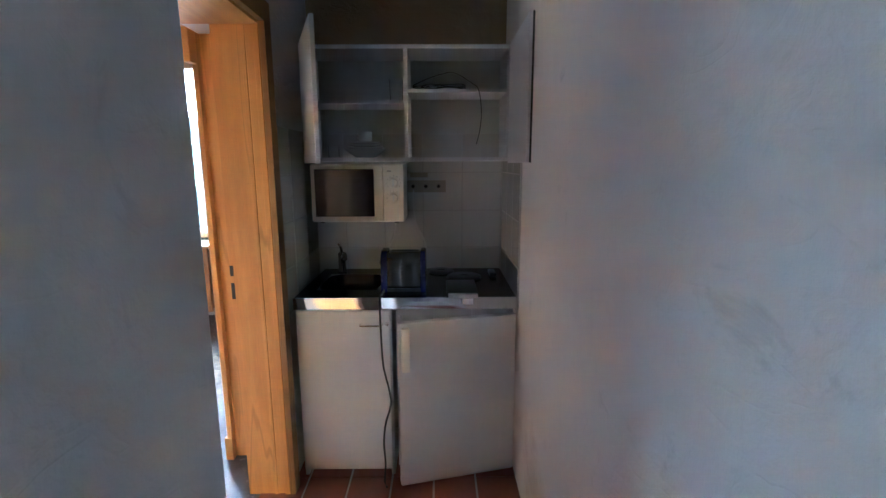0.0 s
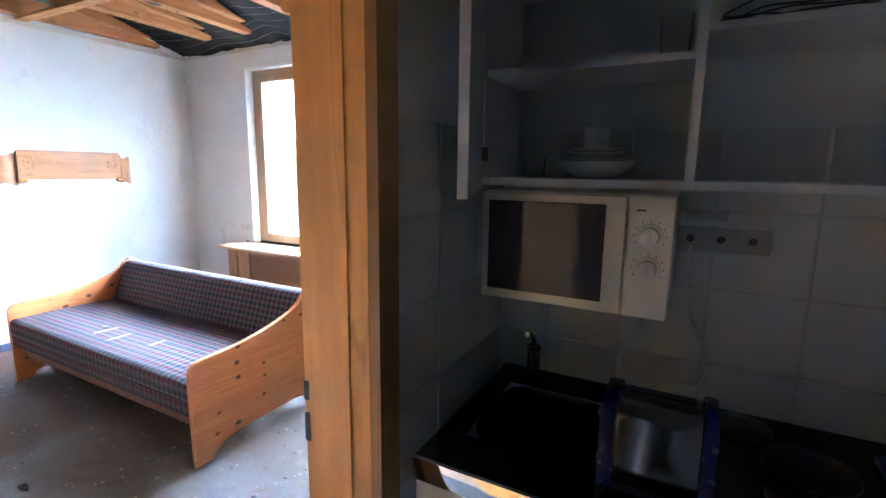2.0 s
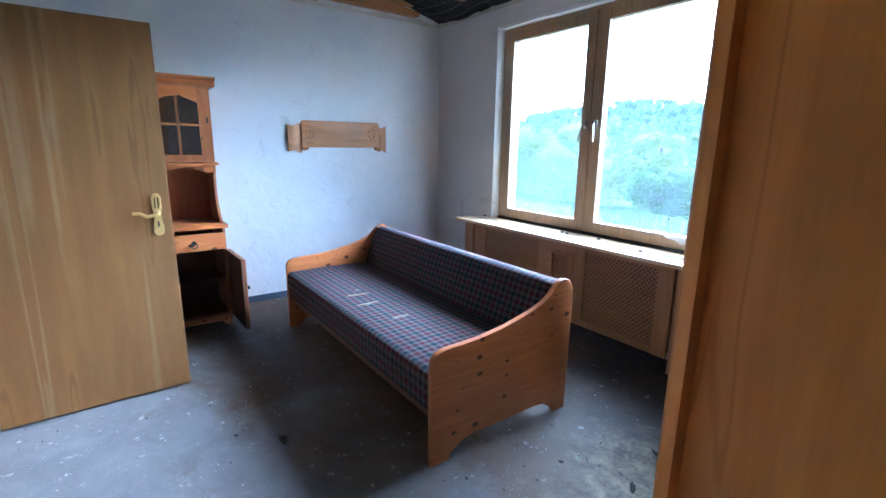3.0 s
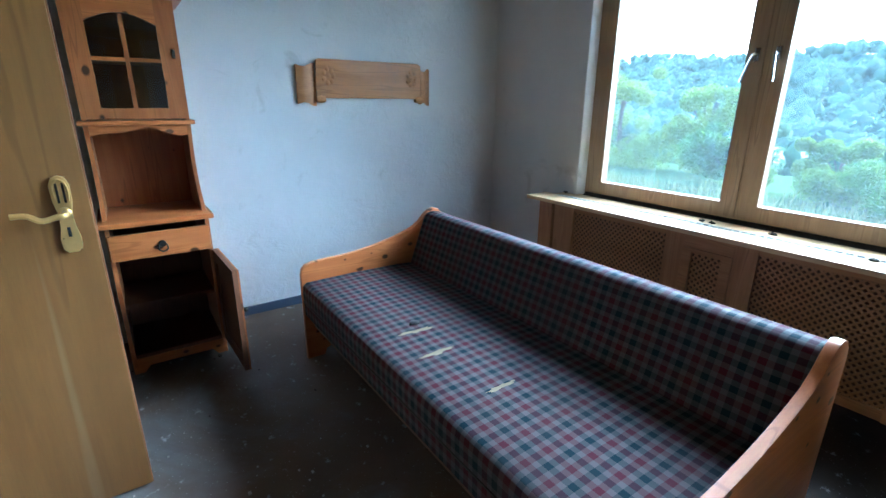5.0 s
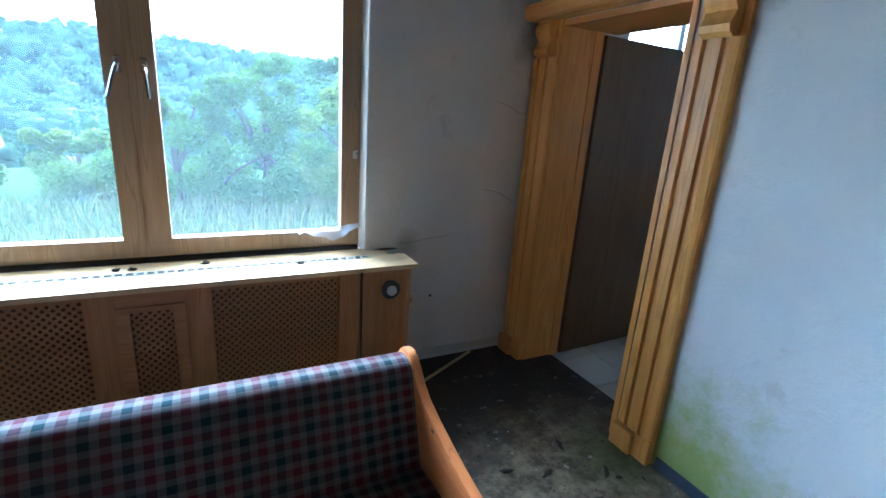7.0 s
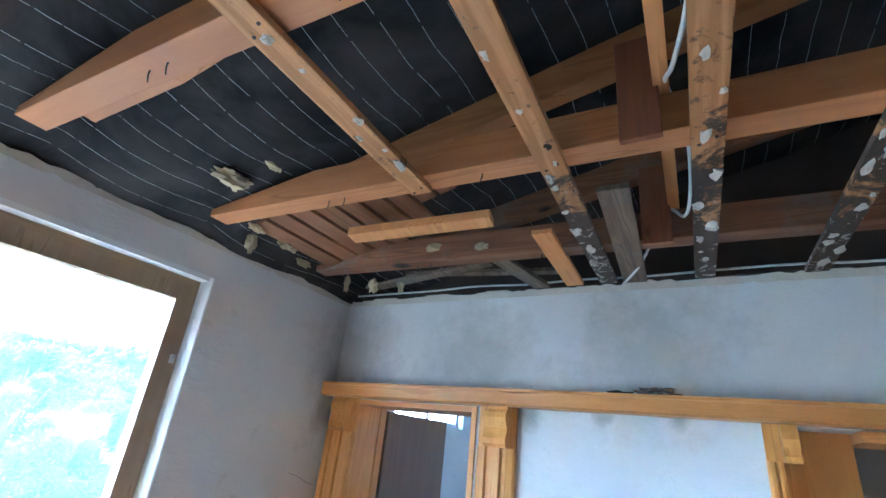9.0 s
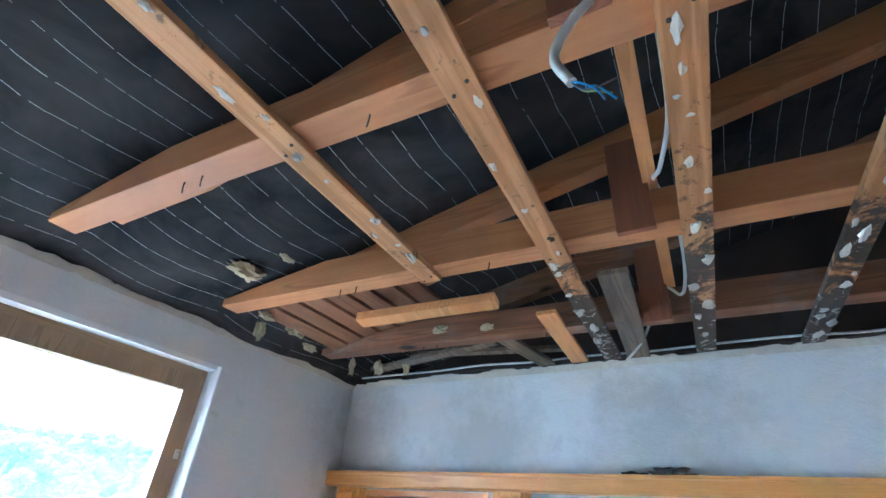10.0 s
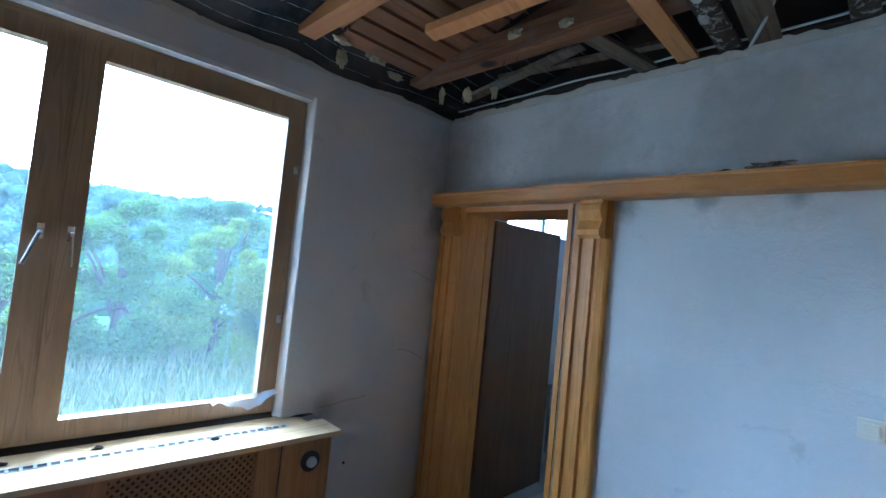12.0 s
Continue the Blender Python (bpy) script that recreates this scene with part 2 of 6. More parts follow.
M["palecrumb"] = plain("pale_debris", (0.4, 0.38, 0.34), 0.9, 0, 80, 0.4)
M["rad"] = plain("radiator_enamel", (0.5, 0.5, 0.5), 0.35)
M["foil"] = plain("crumpled_foil", (0.7, 0.7, 0.72), 0.22, 1.0)
M["darkwood"] = plain("dark_attic_wood", (0.05, 0.035, 0.025), 0.9)


def concrete():
    n = Nodes("stained_concrete")
    big = n.noise(0.9, 6, 0.62, None, 0.8)
    mid = n.noise(4.5, 7, 0.65, None, 0.6)
    fine = n.noise(60, 5, 0.7)
    x, y, z = n.xyz()
    grey = n.mix(mid, (0.075, 0.077, 0.08), (0.22, 0.222, 0.225))
    brown = n.mix(mid, (0.05, 0.035, 0.023), (0.14, 0.10, 0.068))
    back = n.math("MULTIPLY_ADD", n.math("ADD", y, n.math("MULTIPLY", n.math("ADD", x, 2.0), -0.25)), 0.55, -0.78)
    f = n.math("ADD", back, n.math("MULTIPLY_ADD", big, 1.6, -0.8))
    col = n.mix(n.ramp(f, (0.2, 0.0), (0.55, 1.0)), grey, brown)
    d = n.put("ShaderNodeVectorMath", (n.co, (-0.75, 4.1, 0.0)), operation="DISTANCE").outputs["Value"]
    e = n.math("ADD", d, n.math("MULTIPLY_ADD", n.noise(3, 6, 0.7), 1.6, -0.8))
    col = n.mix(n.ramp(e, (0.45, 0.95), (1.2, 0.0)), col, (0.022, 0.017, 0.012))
    # second near-black area, behind the day bed below the window
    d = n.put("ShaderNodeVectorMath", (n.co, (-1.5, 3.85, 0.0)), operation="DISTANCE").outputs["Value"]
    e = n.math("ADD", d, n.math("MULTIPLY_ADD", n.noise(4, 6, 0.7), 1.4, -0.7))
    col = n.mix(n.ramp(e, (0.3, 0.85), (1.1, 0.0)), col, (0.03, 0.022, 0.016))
    col = n.mix(n.ramp(n.noise(2.2, 6, 0.7, None, 1.5), (0.58, 0.0), (0.68, 0.5)), col, (0.09, 0.06, 0.035))
    col = n.mix(n.ramp(n.noise(14, 4, 0.7), (0.62, 0.0), (0.7, 0.55)), col, (0.5, 0.5, 0.5))
    v = n.put("ShaderNodeTexVoronoi", {"Vector": n.co, "Scale": 55.0}).outputs["Distance"]
    col = n.mix(n.ramp(v, (0.05, 0.7), (0.12, 0.0)), col, (0.5, 0.5, 0.48))
    d = n.put("ShaderNodeVectorMath", (n.co, (-0.72, 3.12, 0.0)), operation="DISTANCE").outputs["Value"]
    e = n.math("ADD", d, n.math("MULTIPLY_ADD", n.noise(5, 6, 0.75), 0.9, -0.45))
    tan = n.mix(n.ramp(n.noise(9, 8, 0.75, None, 0.15), (0.38, 0.0), (0.6, 1.0)), (0.27, 0.21, 0.12), (0.05, 0.037, 0.02))
    col = n.mix(n.ramp(e, (0.35, 0.95), (0.7, 0.0)), col, tan)
    g = n.put("ShaderNodeVectorMath", (n.co, (-0.5, 3.25, 0.0)), operation="DISTANCE").outputs["Value"]
    ge = n.math("ADD", g, n.math("MULTIPLY_ADD", n.noise(8, 5, 0.7), 0.5, -0.25))
    col = n.mix(n.ramp(ge, (0.05, 0.7), (0.28, 0.0)), col, (0.06, 0.075, 0.015))
    h = n.math("ADD", n.math("MULTIPLY", mid, 0.6), n.math("MULTIPLY", fine, 0.3))
    return n.done(col, n.ramp(big, (0.3, 0.55), (0.7, 0.85)), 0.0, n.bump(h, 0.3, 0.012))


M["concrete"] = concrete()


def plaid():
    """Woven check of wine red, bottle green and cream."""
    n = Nodes("plaid_cloth")
    x, y, z = n.xyz()

    def bands(u, seed):
        f = n.math("FRACT", n.math("MULTIPLY_ADD", u, 1 / 0.087, seed))
        r = n.put("ShaderNodeValToRGB", (f,))
        r.color_ramp.interpolation = "CONSTANT"
        e = r.color_ramp.elements
        stops = [(0.0, (0.075, 0.012, 0.024)), (0.27, (0.115, 0.107, 0.11)), (0.5, (0.005, 0.024, 0.036)), (0.77, (0.11, 0.103, 0.107))]
        while len(e) < 4:
            e.new(0.5)
        for el, (p, c) in zip(e, stops):
            el.position, el.color = p, (*c, 1)
        return r.outputs[0]

    warp = n.math("MULTIPLY_ADD", n.noise(3, 2), 0.012, -0.006)
    c = n.mix(0.5, bands(n.math("ADD", x, warp), 0.1), bands(n.math("ADD", n.math("MULTIPLY_ADD", z, 0.85, y), warp), 0.0))
    weave = n.math("MULTIPLY", n.math("SINE", n.math("MULTIPLY", x, 2400.0)), n.math("SINE", n.math("MULTIPLY", n.math("ADD", y, z), 2400.0)))
    dirt = n.noise(4, 5, 0.6)
    c = n.mix(n.ramp(dirt, (0.4, 0.0), (0.8, 0.3)), c, (0.07, 0.06, 0.055))
    return n.done(c, 0.9, 0.0, n.bump(n.math("ADD", weave, n.math("MULTIPLY", n.noise(12, 4), 2.0)), 0.15, 0.003), 0.2)


M["plaid"] = plaid()


def underlay():
    n = Nodes("black_roof_underlay")
    x, y, z = n.xyz()
    wob = n.math("MULTIPLY_ADD", n.noise(2.2, 2), 0.05, -0.025)
    line = n.math("FRACT", n.math("MULTIPLY", n.math("ADD", y, wob), 1 / 0.105))
    dash = n.math("GREATER_THAN", n.math("FRACT", n.math("MULTIPLY_ADD", x, 9.0, n.math("MULTIPLY", n.noise(8, 1), 2.0))), 0.12)
    on = n.math("MULTIPLY", n.math("LESS_THAN", line, 0.02), dash)
    base = n.mix(n.ramp(n.noise(2.5, 5, 0.6, None, 0.8), (0.35, 0.0), (0.7, 1.0)), (0.012, 0.012, 0.013), (0.055, 0.047, 0.042))
    c = n.mix(on, base, (0.36, 0.35, 0.32))
    return n.done(c, 0.95, 0.0, n.bump(n.noise(25, 4), 0.25, 0.006), 0.08)


M["underlay"] = underlay()


def glass(name, tint=(1, 1, 1), rough=0.0):
    n = Nodes(name)
    n.b.inputs["Transmission Weight"].default_value = 1.0
    n.b.inputs["IOR"].default_value = 1.45
    return n.done(tint, rough)


M["glass"] = glass("window_glass", (0.97, 0.99, 0.98))
# tinted to dim the bright view outside
M["dim_glass"] = glass("dim_window_glass", (0.55, 0.50, 0.43))
# a little bluish scatter in the panes stands in for haze over the view
dg = M["dim_glass"].node_tree
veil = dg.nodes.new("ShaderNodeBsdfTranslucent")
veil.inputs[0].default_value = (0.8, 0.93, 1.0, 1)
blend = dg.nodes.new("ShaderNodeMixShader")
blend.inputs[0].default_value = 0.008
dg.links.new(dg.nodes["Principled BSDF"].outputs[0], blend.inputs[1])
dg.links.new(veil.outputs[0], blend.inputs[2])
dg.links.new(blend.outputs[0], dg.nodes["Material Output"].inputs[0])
M["tumbler"] = glass("drinking_glass")


def dark_window(name):
    n = Nodes(name)
    return n.done((0.045, 0.042, 0.05), 0.08)


M["ovenglass"] = dark_window("dark_oven_glass")


# ---- mesh helpers ----
def bm_box(bm, x0, y0, z0, x1, y1, z1, bevel=0.0):
    vs = [bm.verts.new((x, y, z)) for x in (x0, x1) for y in (y0, y1) for z in (z0, z1)]
    fs = [bm.faces.new([vs[i] for i in f]) for f in ((0, 1, 3, 2), (4, 6, 7, 5), (0, 4, 5, 1), (2, 3, 7, 6), (0, 2, 6, 4), (1, 5, 7, 3))]
    if bevel:
        es = list({e for f in fs for e in f.edges})
        bmesh.ops.bevel(bm, geom=es, offset=bevel, segments=2, affect="EDGES", profile=0.6)
    return bm


def box(x0, y0, z0, x1, y1, z1, bevel=0.0):
    return bm_box(bmesh.new(), x0, y0, z0, x1, y1, z1, bevel)


def prism(pts, axis, a, b, bevel=0.0):
    """A flat outline pushed along an axis from a to b. The outline's two numbers are the other two axes, in order."""
    bm = bmesh.new()

    def at(p, d):
        return {"x": (d, p[0], p[1]), "y": (p[0], d, p[1]), "z": (p[0], p[1], d)}[axis]

    lo = [bm.verts.new(at(p, a)) for p in pts]
    hi = [bm.verts.new(at(p, b)) for p in pts]
    k = len(pts)
    bm.faces.new(lo)
    bm.faces.new(hi)
    for i in range(k):
        bm.faces.new((lo[i], lo[(i + 1) % k], hi[(i + 1) % k], hi[i]))
    bmesh.ops.recalc_face_normals(bm, faces=bm.faces)
    if bevel:
        es = [e for e in bm.edges if any(len(f.verts) > 4 for f in e.link_faces)]
        bmesh.ops.bevel(bm, geom=es, offset=bevel, segments=2, affect="EDGES", profile=0.6)
    return bm


def lathe(profile, cx, cy, axis="z", steps=24, c0=0.0):
    """Rings of (radius, height) round an axis through (cx, cy)."""
    bm = bmesh.new()
    rows = []
    for r, h in profile:
        ring = []
        for i in range(steps):
            a = 2 * math.pi * i / steps
            u, v = cx + r * math.cos(a), cy + r * math.sin(a)
            ring.append(bm.verts.new({"z": (u, v, h), "y": (u, h, v), "x": (h, u, v)}[axis]))
        rows.append(ring)
    for p, q in zip(rows, rows[1:]):
        for i in range(steps):
            bm.faces.new((p[i], p[(i + 1) % steps], q[(i + 1) % steps], q[i]))
    bm.faces.new(rows[0])
    bm.faces.new(rows[-1])
    bmesh.ops.recalc_face_normals(bm, faces=bm.faces)
    return bm


def tube(points, r, steps=8, smooth=6):
    """A round cable along a smoothed line of points."""
    pts = [Vector(p) for p in points]
    line = []
    k = len(pts)
    for i in range(k - 1):
        p0, p1, p2, p3 = pts[max(i - 1, 0)], pts[i], pts[i + 1], pts[min(i + 2, k - 1)]
        for j in range(smooth):
            t = j / smooth
            line.append(0.5 * ((2 * p1) + (p2 - p0) * t + (2 * p0 - 5 * p1 + 4 * p2 - p3) * t * t + (3 * p1 - p0 - 3 * p2 + p3) * t ** 3))
    line.append(pts[-1])
    bm = bmesh.new()
    rows = []
    side = None
    for i, p in enumerate(line):
        d = (line[min(i + 1, len(line) - 1)] - line[max(i - 1, 0)]).normalized()
        ref = side if side is not None else (Vector((0, 0, 1)) if abs(d.z) < 0.9 else Vector((1, 0, 0)))
        u = (ref - d * ref.dot(d)).normalized()
        side = u
        w = d.cross(u)
        rows.append([bm.verts.new(p + (u * math.cos(a) + w * math.sin(a)) * r) for a in (2 * math.pi * s / steps for s in range(steps))])
    for a, b in zip(rows, rows[1:]):
        for s in range(steps):
            bm.faces.new((a[s], a[(s + 1) % steps], b[(s + 1) % steps], b[s]))
    bm.faces.new(rows[0])
    bm.faces.new(rows[-1])
    bmesh.ops.recalc_face_normals(bm, faces=bm.faces)
    return bm


def blob(cx, cy, cz, r, squash=(1, 1, 1), rough=0.5, sub=2, seed=0.0):
    bm = bmesh.new()
    bmesh.ops.create_icosphere(bm, subdivisions=sub, radius=1.0)
    for v in bm.verts:
        f = 1 + rough * noise.noise(v.co * 1.8 + Vector((seed, seed * 1.7, 0))) + rough * 0.6 * noise.noise(v.co * 4.2 + Vector((seed, 0, seed)))
        v.co = Vector((cx + v.co.x * r * f * squash[0], cy + v.co.y * r * f * squash[1], cz + v.co.z * r * f * squash[2]))
    return bm


def mesh(bm, name, material, soft=False):
    d = bpy.data.meshes.new(name)
    bm.to_mesh(d)
    bm.free()
    d.materials.append(material)
    if soft:
        for p in d.polygons:
            p.use_smooth = True
        d.set_sharp_from_angle(angle=radians(40))
    return d


def part(name, bm, material, parent, label="", soft=False, at=None):
    ob = new(name, mesh(bm, name, material, soft))
    if parent is not None:
        ob.parent = parent
    if at is not None:
        ob.matrix_basis = at
    if label:
        ob["label"] = label
    return ob


def whole(name, label, category, at=None, group="", kind=""):
    ob = new(name)
    ob.empty_display_size = 0.1
    if at is not None:
        ob.matrix_basis = at
    return tagged(ob, label, category, group, kind)


def single(name, bm, material, label, category, group="", kind="", soft=False, at=None):
    return tagged(part(name, bm, material, None, "", soft, at), label, category, group, kind)


def joined(*boxes):
    bm = bmesh.new()
    for b in boxes:
        bm_box(bm, *b)
    return bm


# ---- the large structure ----
XL, XR, Y0, Y1, TOP = -4.43, -0.37, 0.72, 4.40, 2.685
WX0, WX1, WZ0, WZ1 = -3.49, -1.40, 0.74, 2.515


def ragged(name, a, b, along, lo, hi, z, label):
    """The broken plaster edge along a wall top: a low uneven strip."""
    bm = bmesh.new()
    k = int((b - a) / 0.03)
    rows = []
    for i in range(k + 1):
        u = a + (b - a) * i / k
        h = z + 0.018 + 0.03 * noise.noise(Vector((u * 5, 0, 3))) + 0.02 * noise.noise(Vector((u * 17, 2, 0)))
        d = 0.012 * noise.noise(Vector((u * 9, 5, 0)))
        q = [(lo + d, z - 0.02), (lo + d * 0.5 - (0.006 if hi > lo else -0.006), h), (hi, h - 0.01), (hi, z - 0.02)]
        rows.append([bm.verts.new((p[0], u, p[1]) if along == "y" else (u, p[0], p[1])) for p in q])
    for p, q in zip(rows, rows[1:]):
        for i in range(4):
            bm.faces.new((p[i], p[(i + 1) % 4], q[(i + 1) % 4], q[i]))
    bm.faces.new(rows[0])
    bm.faces.new(rows[-1])
    bmesh.ops.recalc_face_normals(bm, faces=bm.faces)
    return single(name, bm, M["plasterbits"], label, "wall edge", kind="structure")


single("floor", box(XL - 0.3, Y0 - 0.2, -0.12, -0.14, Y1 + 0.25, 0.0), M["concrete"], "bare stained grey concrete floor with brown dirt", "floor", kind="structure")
single("wall_window", joined((XL - 0.3, Y1, -0.1, WX0, Y1 + 0.32, TOP), (XL - 0.3, Y1 + 0.14, TOP, 2.2, Y1 + 0.32, 2.745), (WX1, Y1, -0.1, 0.35, Y1 + 0.32, TOP), (0.35, Y1, -0.1, 1.5, Y1 + 0.32, 2.0), (0.35, Y1, 2.36, 1.5, Y1 + 0.32, TOP), (1.5, Y1, -0.1, 2.2, Y1 + 0.32, TOP), (WX0, Y1, -0.1, WX1, Y1 + 0.32, WZ0), (WX0, Y1, WZ1, WX1, Y1 + 0.32, TOP)), M["plaster"], "white plaster outer wall with the window", "wall", kind="structure")
single("wall_left", box(XL - 0.3, Y0, -0.1, XL, Y1, 4.1), M["plaster"], "white rough plaster wall behind the sofa end", "wall", kind="structure")
# unseen wall, brown to cut bounced light; upper strip stops daylight leaks
single("wall_near", joined((XL - 0.3, Y0 - 0.2, -0.1, -3.99, Y0, 4.1), (-3.06, Y0 - 0.2, -0.1, -0.02, Y0, 4.1), (-0.02, Y0 - 0.2, 2.67, 2.3, Y0, 4.1), (-3.99, Y0 - 0.2, 2.1, -3.06, Y0, 4.1)), M["brown_plaster"], "unseen wall with a doorway, brown added to cut bounced light", "wall", kind="structure")
BY0, BY1, EY0, EY1, DZ = 3.37, 4.20, 0.86, 2.10, 2.06
single("wall_partition", joined((XR, BY1, -0.1, -0.02, Y1, TOP), (XR, EY1, -0.1, -0.004, BY0, TOP), (-0.02, 1.852, -0.1, -0.004, EY1, TOP), (XR, Y0, -0.1, -0.02, EY0, TOP), (XR, BY0, DZ, -0.02, BY1, TOP), (XR, EY0, DZ, -0.02, EY1, TOP)), M["plaster"], "white plaster partition with two doorways", "wall", kind="structure")
ragged("wall_edge_window", XL, XR, "x", Y1 - 0.004, Y1 + 0.1, TOP, "crumbled plaster edge where the ceiling was torn out")
ragged("wall_edge_partition", Y0, Y1, "y", XR - 0.004, XR + 0.1, TOP, "crumbled plaster edge where the ceiling was torn out")
ragged("wall_edge_left", Y0, Y1, "y", XL + 0.012, XL, TOP, "crumbled plaster edge where the ceiling was torn out")

# hall, kitchen niche and bathroom
single("hall_floor", box(-0.14, -2.6, -0.12, 1.3, 2.7, -0.006), M["grout"], "mortar bed under red hall tiles", "floor", kind="structure")
single("hall_wall_right", box(1.05, -2.6, -0.1, 1.3, 2.7, 2.62), M["hall_plaster"], "grey-white rough plaster wall beside the kitchenette", "wall", kind="structure")
# unseen slot in this wall, added to let daylight into the hall
single("hall_wall_left", joined((-0.02, -1.3, -0.1, 0.333, 0.57, 2.62), (-0.02, -2.6, -0.1, 0.333, -1.7, 2.62), (-0.02, -1.7, -0.1, 0.333, -1.3, 1.77), (-0.02, -1.7, 1.95, 0.333, -1.3, 2.62)), M["hall_plaster"], "grey-white plaster wall end in the hall", "wall", kind="structure")
single("niche_back_wall", box(-0.004, 2.50, -0.1, 1.05, 2.7, 2.62), M["brown_plaster"], "brown painted wall behind the kitchenette", "wall", kind="structure")
single("hall_ceiling", box(-0.02, -2.6, 2.55, 1.3, 2.7, 2.66), M["ceil_white"], "plain hall ceiling", "ceiling", kind="structure")
single("hall_wall_end", box(0.333, -2.7, -0.1, 1.05, -2.6, 2.62), M["hall_plaster"], "plain hall end wall", "wall", kind="structure")
single("bath_floor", box(-0.14, 2.7, -0.12, 2.2, Y1, -0.008), M["grout"], "mortar bed under pale bathroom tiles", "floor", kind="structure")
single("bath_wall_far", box(2.0, 2.6, -0.1, 2.2, Y1, 2.62), M["bath_wall"], "bluish bathroom end wall", "wall", kind="structure")
single("bath_wall_near", box(1.3, 2.6, -0.1, 2.0, 2.7, 2.62), M["bath_wall"], "bluish bathroom wall", "wall", kind="structure")
single("bath_ceiling", box(-0.02, 2.7, 2.55, 2.2, Y1, 2.66), M["ceil_white"], "white bathroom ceiling", "ceiling", kind="structure")
# the room beyond the second door
single("side_room_wall", joined((-4.6, -1.0, -0.1, -0.02, -0.9, 2.62), (-4.7, -0.9, -0.1, -4.6, 0.52, 2.62)), M["hall_plaster"], "plain wall of the next room", "wall", kind="structure")
single("side_room_floor", box(-4.6, -0.9, -0.12, -0.02, 0.52, -0.004), M["terra"], "red tiled floor of the next room", "floor", kind="structure")
single("side_room_ceiling", box(-4.7, -1.0, 2.5, -0.02, 0.52, 2.6), M["ceil_white"], "plain ceiling of the next room", "ceiling", kind="structure")


# ---- torn-open roof ----
def roof_z(y):
    return 2.715 + (Y1 - y) * 0.27


def make_underlay():
    bm = bmesh.new()
    nx, ny = 110, 80
    grid = []
    for j in range(ny + 1):
        y = 4.75 - (4.75 + 0.2) * j / ny
        row = []
        for i in range(nx + 1):
            x = -4.8 + 7.0 * i / nx
            sag = -0.035 * abs(math.sin((x + 0.83) / 0.71 * math.pi))
            fold = 0.02 * noise.noise(Vector((x * 2.5, y * 5, 0))) + 0.03 * max(0, noise.noise(Vector((x * 1.1 + 4, y * 6.5, 1))))
            row.append(bm.verts.new((x, y, roof_z(y) + sag + fold)))
        grid.append(row)
    for j in range(ny):
        for i in range(nx):
            bm.faces.new((grid[j][i], grid[j][i + 1], grid[j + 1][i + 1], grid[j + 1][i]))
    ob = single("roof_underlay", bm, M["underlay"], "black roof underlay with white stitched lines, sagging", "roof underlay", kind="structure", soft=True)
    return ob


make_underlay()
single("roof_deck", prism([(4.95, roof_z(4.95) + 0.09), (-0.3, roof_z(-0.3) + 0.09), (-0.3, roof_z(-0.3) + 0.2), (4.95, roof_z(4.95) + 0.2)], "x", -4.9, 2.4), M["darkwood"], "roof deck above the underlay", "roof", kind="structure")
# dark sheet added in place of the black void behind the wall top
single("attic_partition", box(-0.2, Y0, 2.685, -0.14, 4.5, 3.75), M["darkwood"], "dark sheet added for the black void above the wall top", "wall", kind="structure")
# unseen plane added to close off the roof space
single("attic_end_wall", box(2.2, -0.3, 2.62, 2.3, 4.8, 4.2), M["darkwood"], "unseen dark plane closing the roof space", "wall", kind="structure")
PIVOT = pose(-1.5, 2.6, 0, 0, 0, 2.2) @ pose(1.5, -2.6, 0)
JX = [-4.33, -3.57, -2.81 - 0.24, -2.29, -1.53, -0.80]
for x in JX:
    w = 0.048
    jo = whole("ceiling_joist", "orange-brown timber ceiling joist" if x < -1 else "dark brown timber ceiling joist", "joist", PIVOT, "ceiling joists")
    part("timber", prism([(Y0, 2.72), (4.2, 2.72), (4.2, 2.755), (3.6, 2.85), (Y0, 2.85)], "x", x - w, x + w, 0.004), M["joist" if x < -1 else "joist_dark"], jo)
    for y in (3.45, 3.53, 2.86):
        part("nail", tube([(x, y, 2.722), (x, y, 2.705), (x + 0.01, y + 0.012, 2.692)], 0.0022, 6, 2), M["darkmetal"], jo, "bent rusty nail")
    yb, lo = 0.3, 0.19
    single("rafter", prism([(4.08, 2.78), (3.6, 2.80), (yb, roof_z(yb) - lo - 0.03), (yb, roof_z(yb) - 0.03), (4.08, roof_z(4.08) - 0.02)], "x", x + w + 0.003, x + w + 0.075, 0.004), M["joist" if x < -1 else "joist_dark"], "sloping orange-brown timber rafter", "rafter", "rafters", at=PIVOT)
for i, y in enumerate((3.11, 2.62, 2.19, 1.77, 1.30)):
    end = -1.50 if i == 0 else XR - 0.03
    b = whole("ceiling_batten", "ceiling batten with plaster scraps, blackened towards one end", "batten", PIVOT, "ceiling battens")
    part("plank", box(XL + 0.03, y - 0.042, 2.697, end, y + 0.042, 2.719, 0.003), M["batten_char"], b)
    for x in JX[2:]:
        for d in (-0.02, 0.022):
            if x < end:
                part("nail", lathe([(0.005, 2.6945), (0.005, 2.697)], x + d * 0.6, y + d, "z", 8), M["darkmetal"], b)

# ---- window ----
win = tagged(new("window_1"), "two-leaf wooden window with brown frame, closed", "window", kind="structure")
FY0, FY1 = 4.468, 4.54
part("outer_frame", joined((WX0 + 0.02, FY0, WZ0 + 0.02, WX0 + 0.08, FY1, WZ1 - 0.02), (WX1 - 0.06, FY0, WZ0 + 0.02, WX1 - 0.018, FY1, WZ1 - 0.02)), M["winwood"], win)
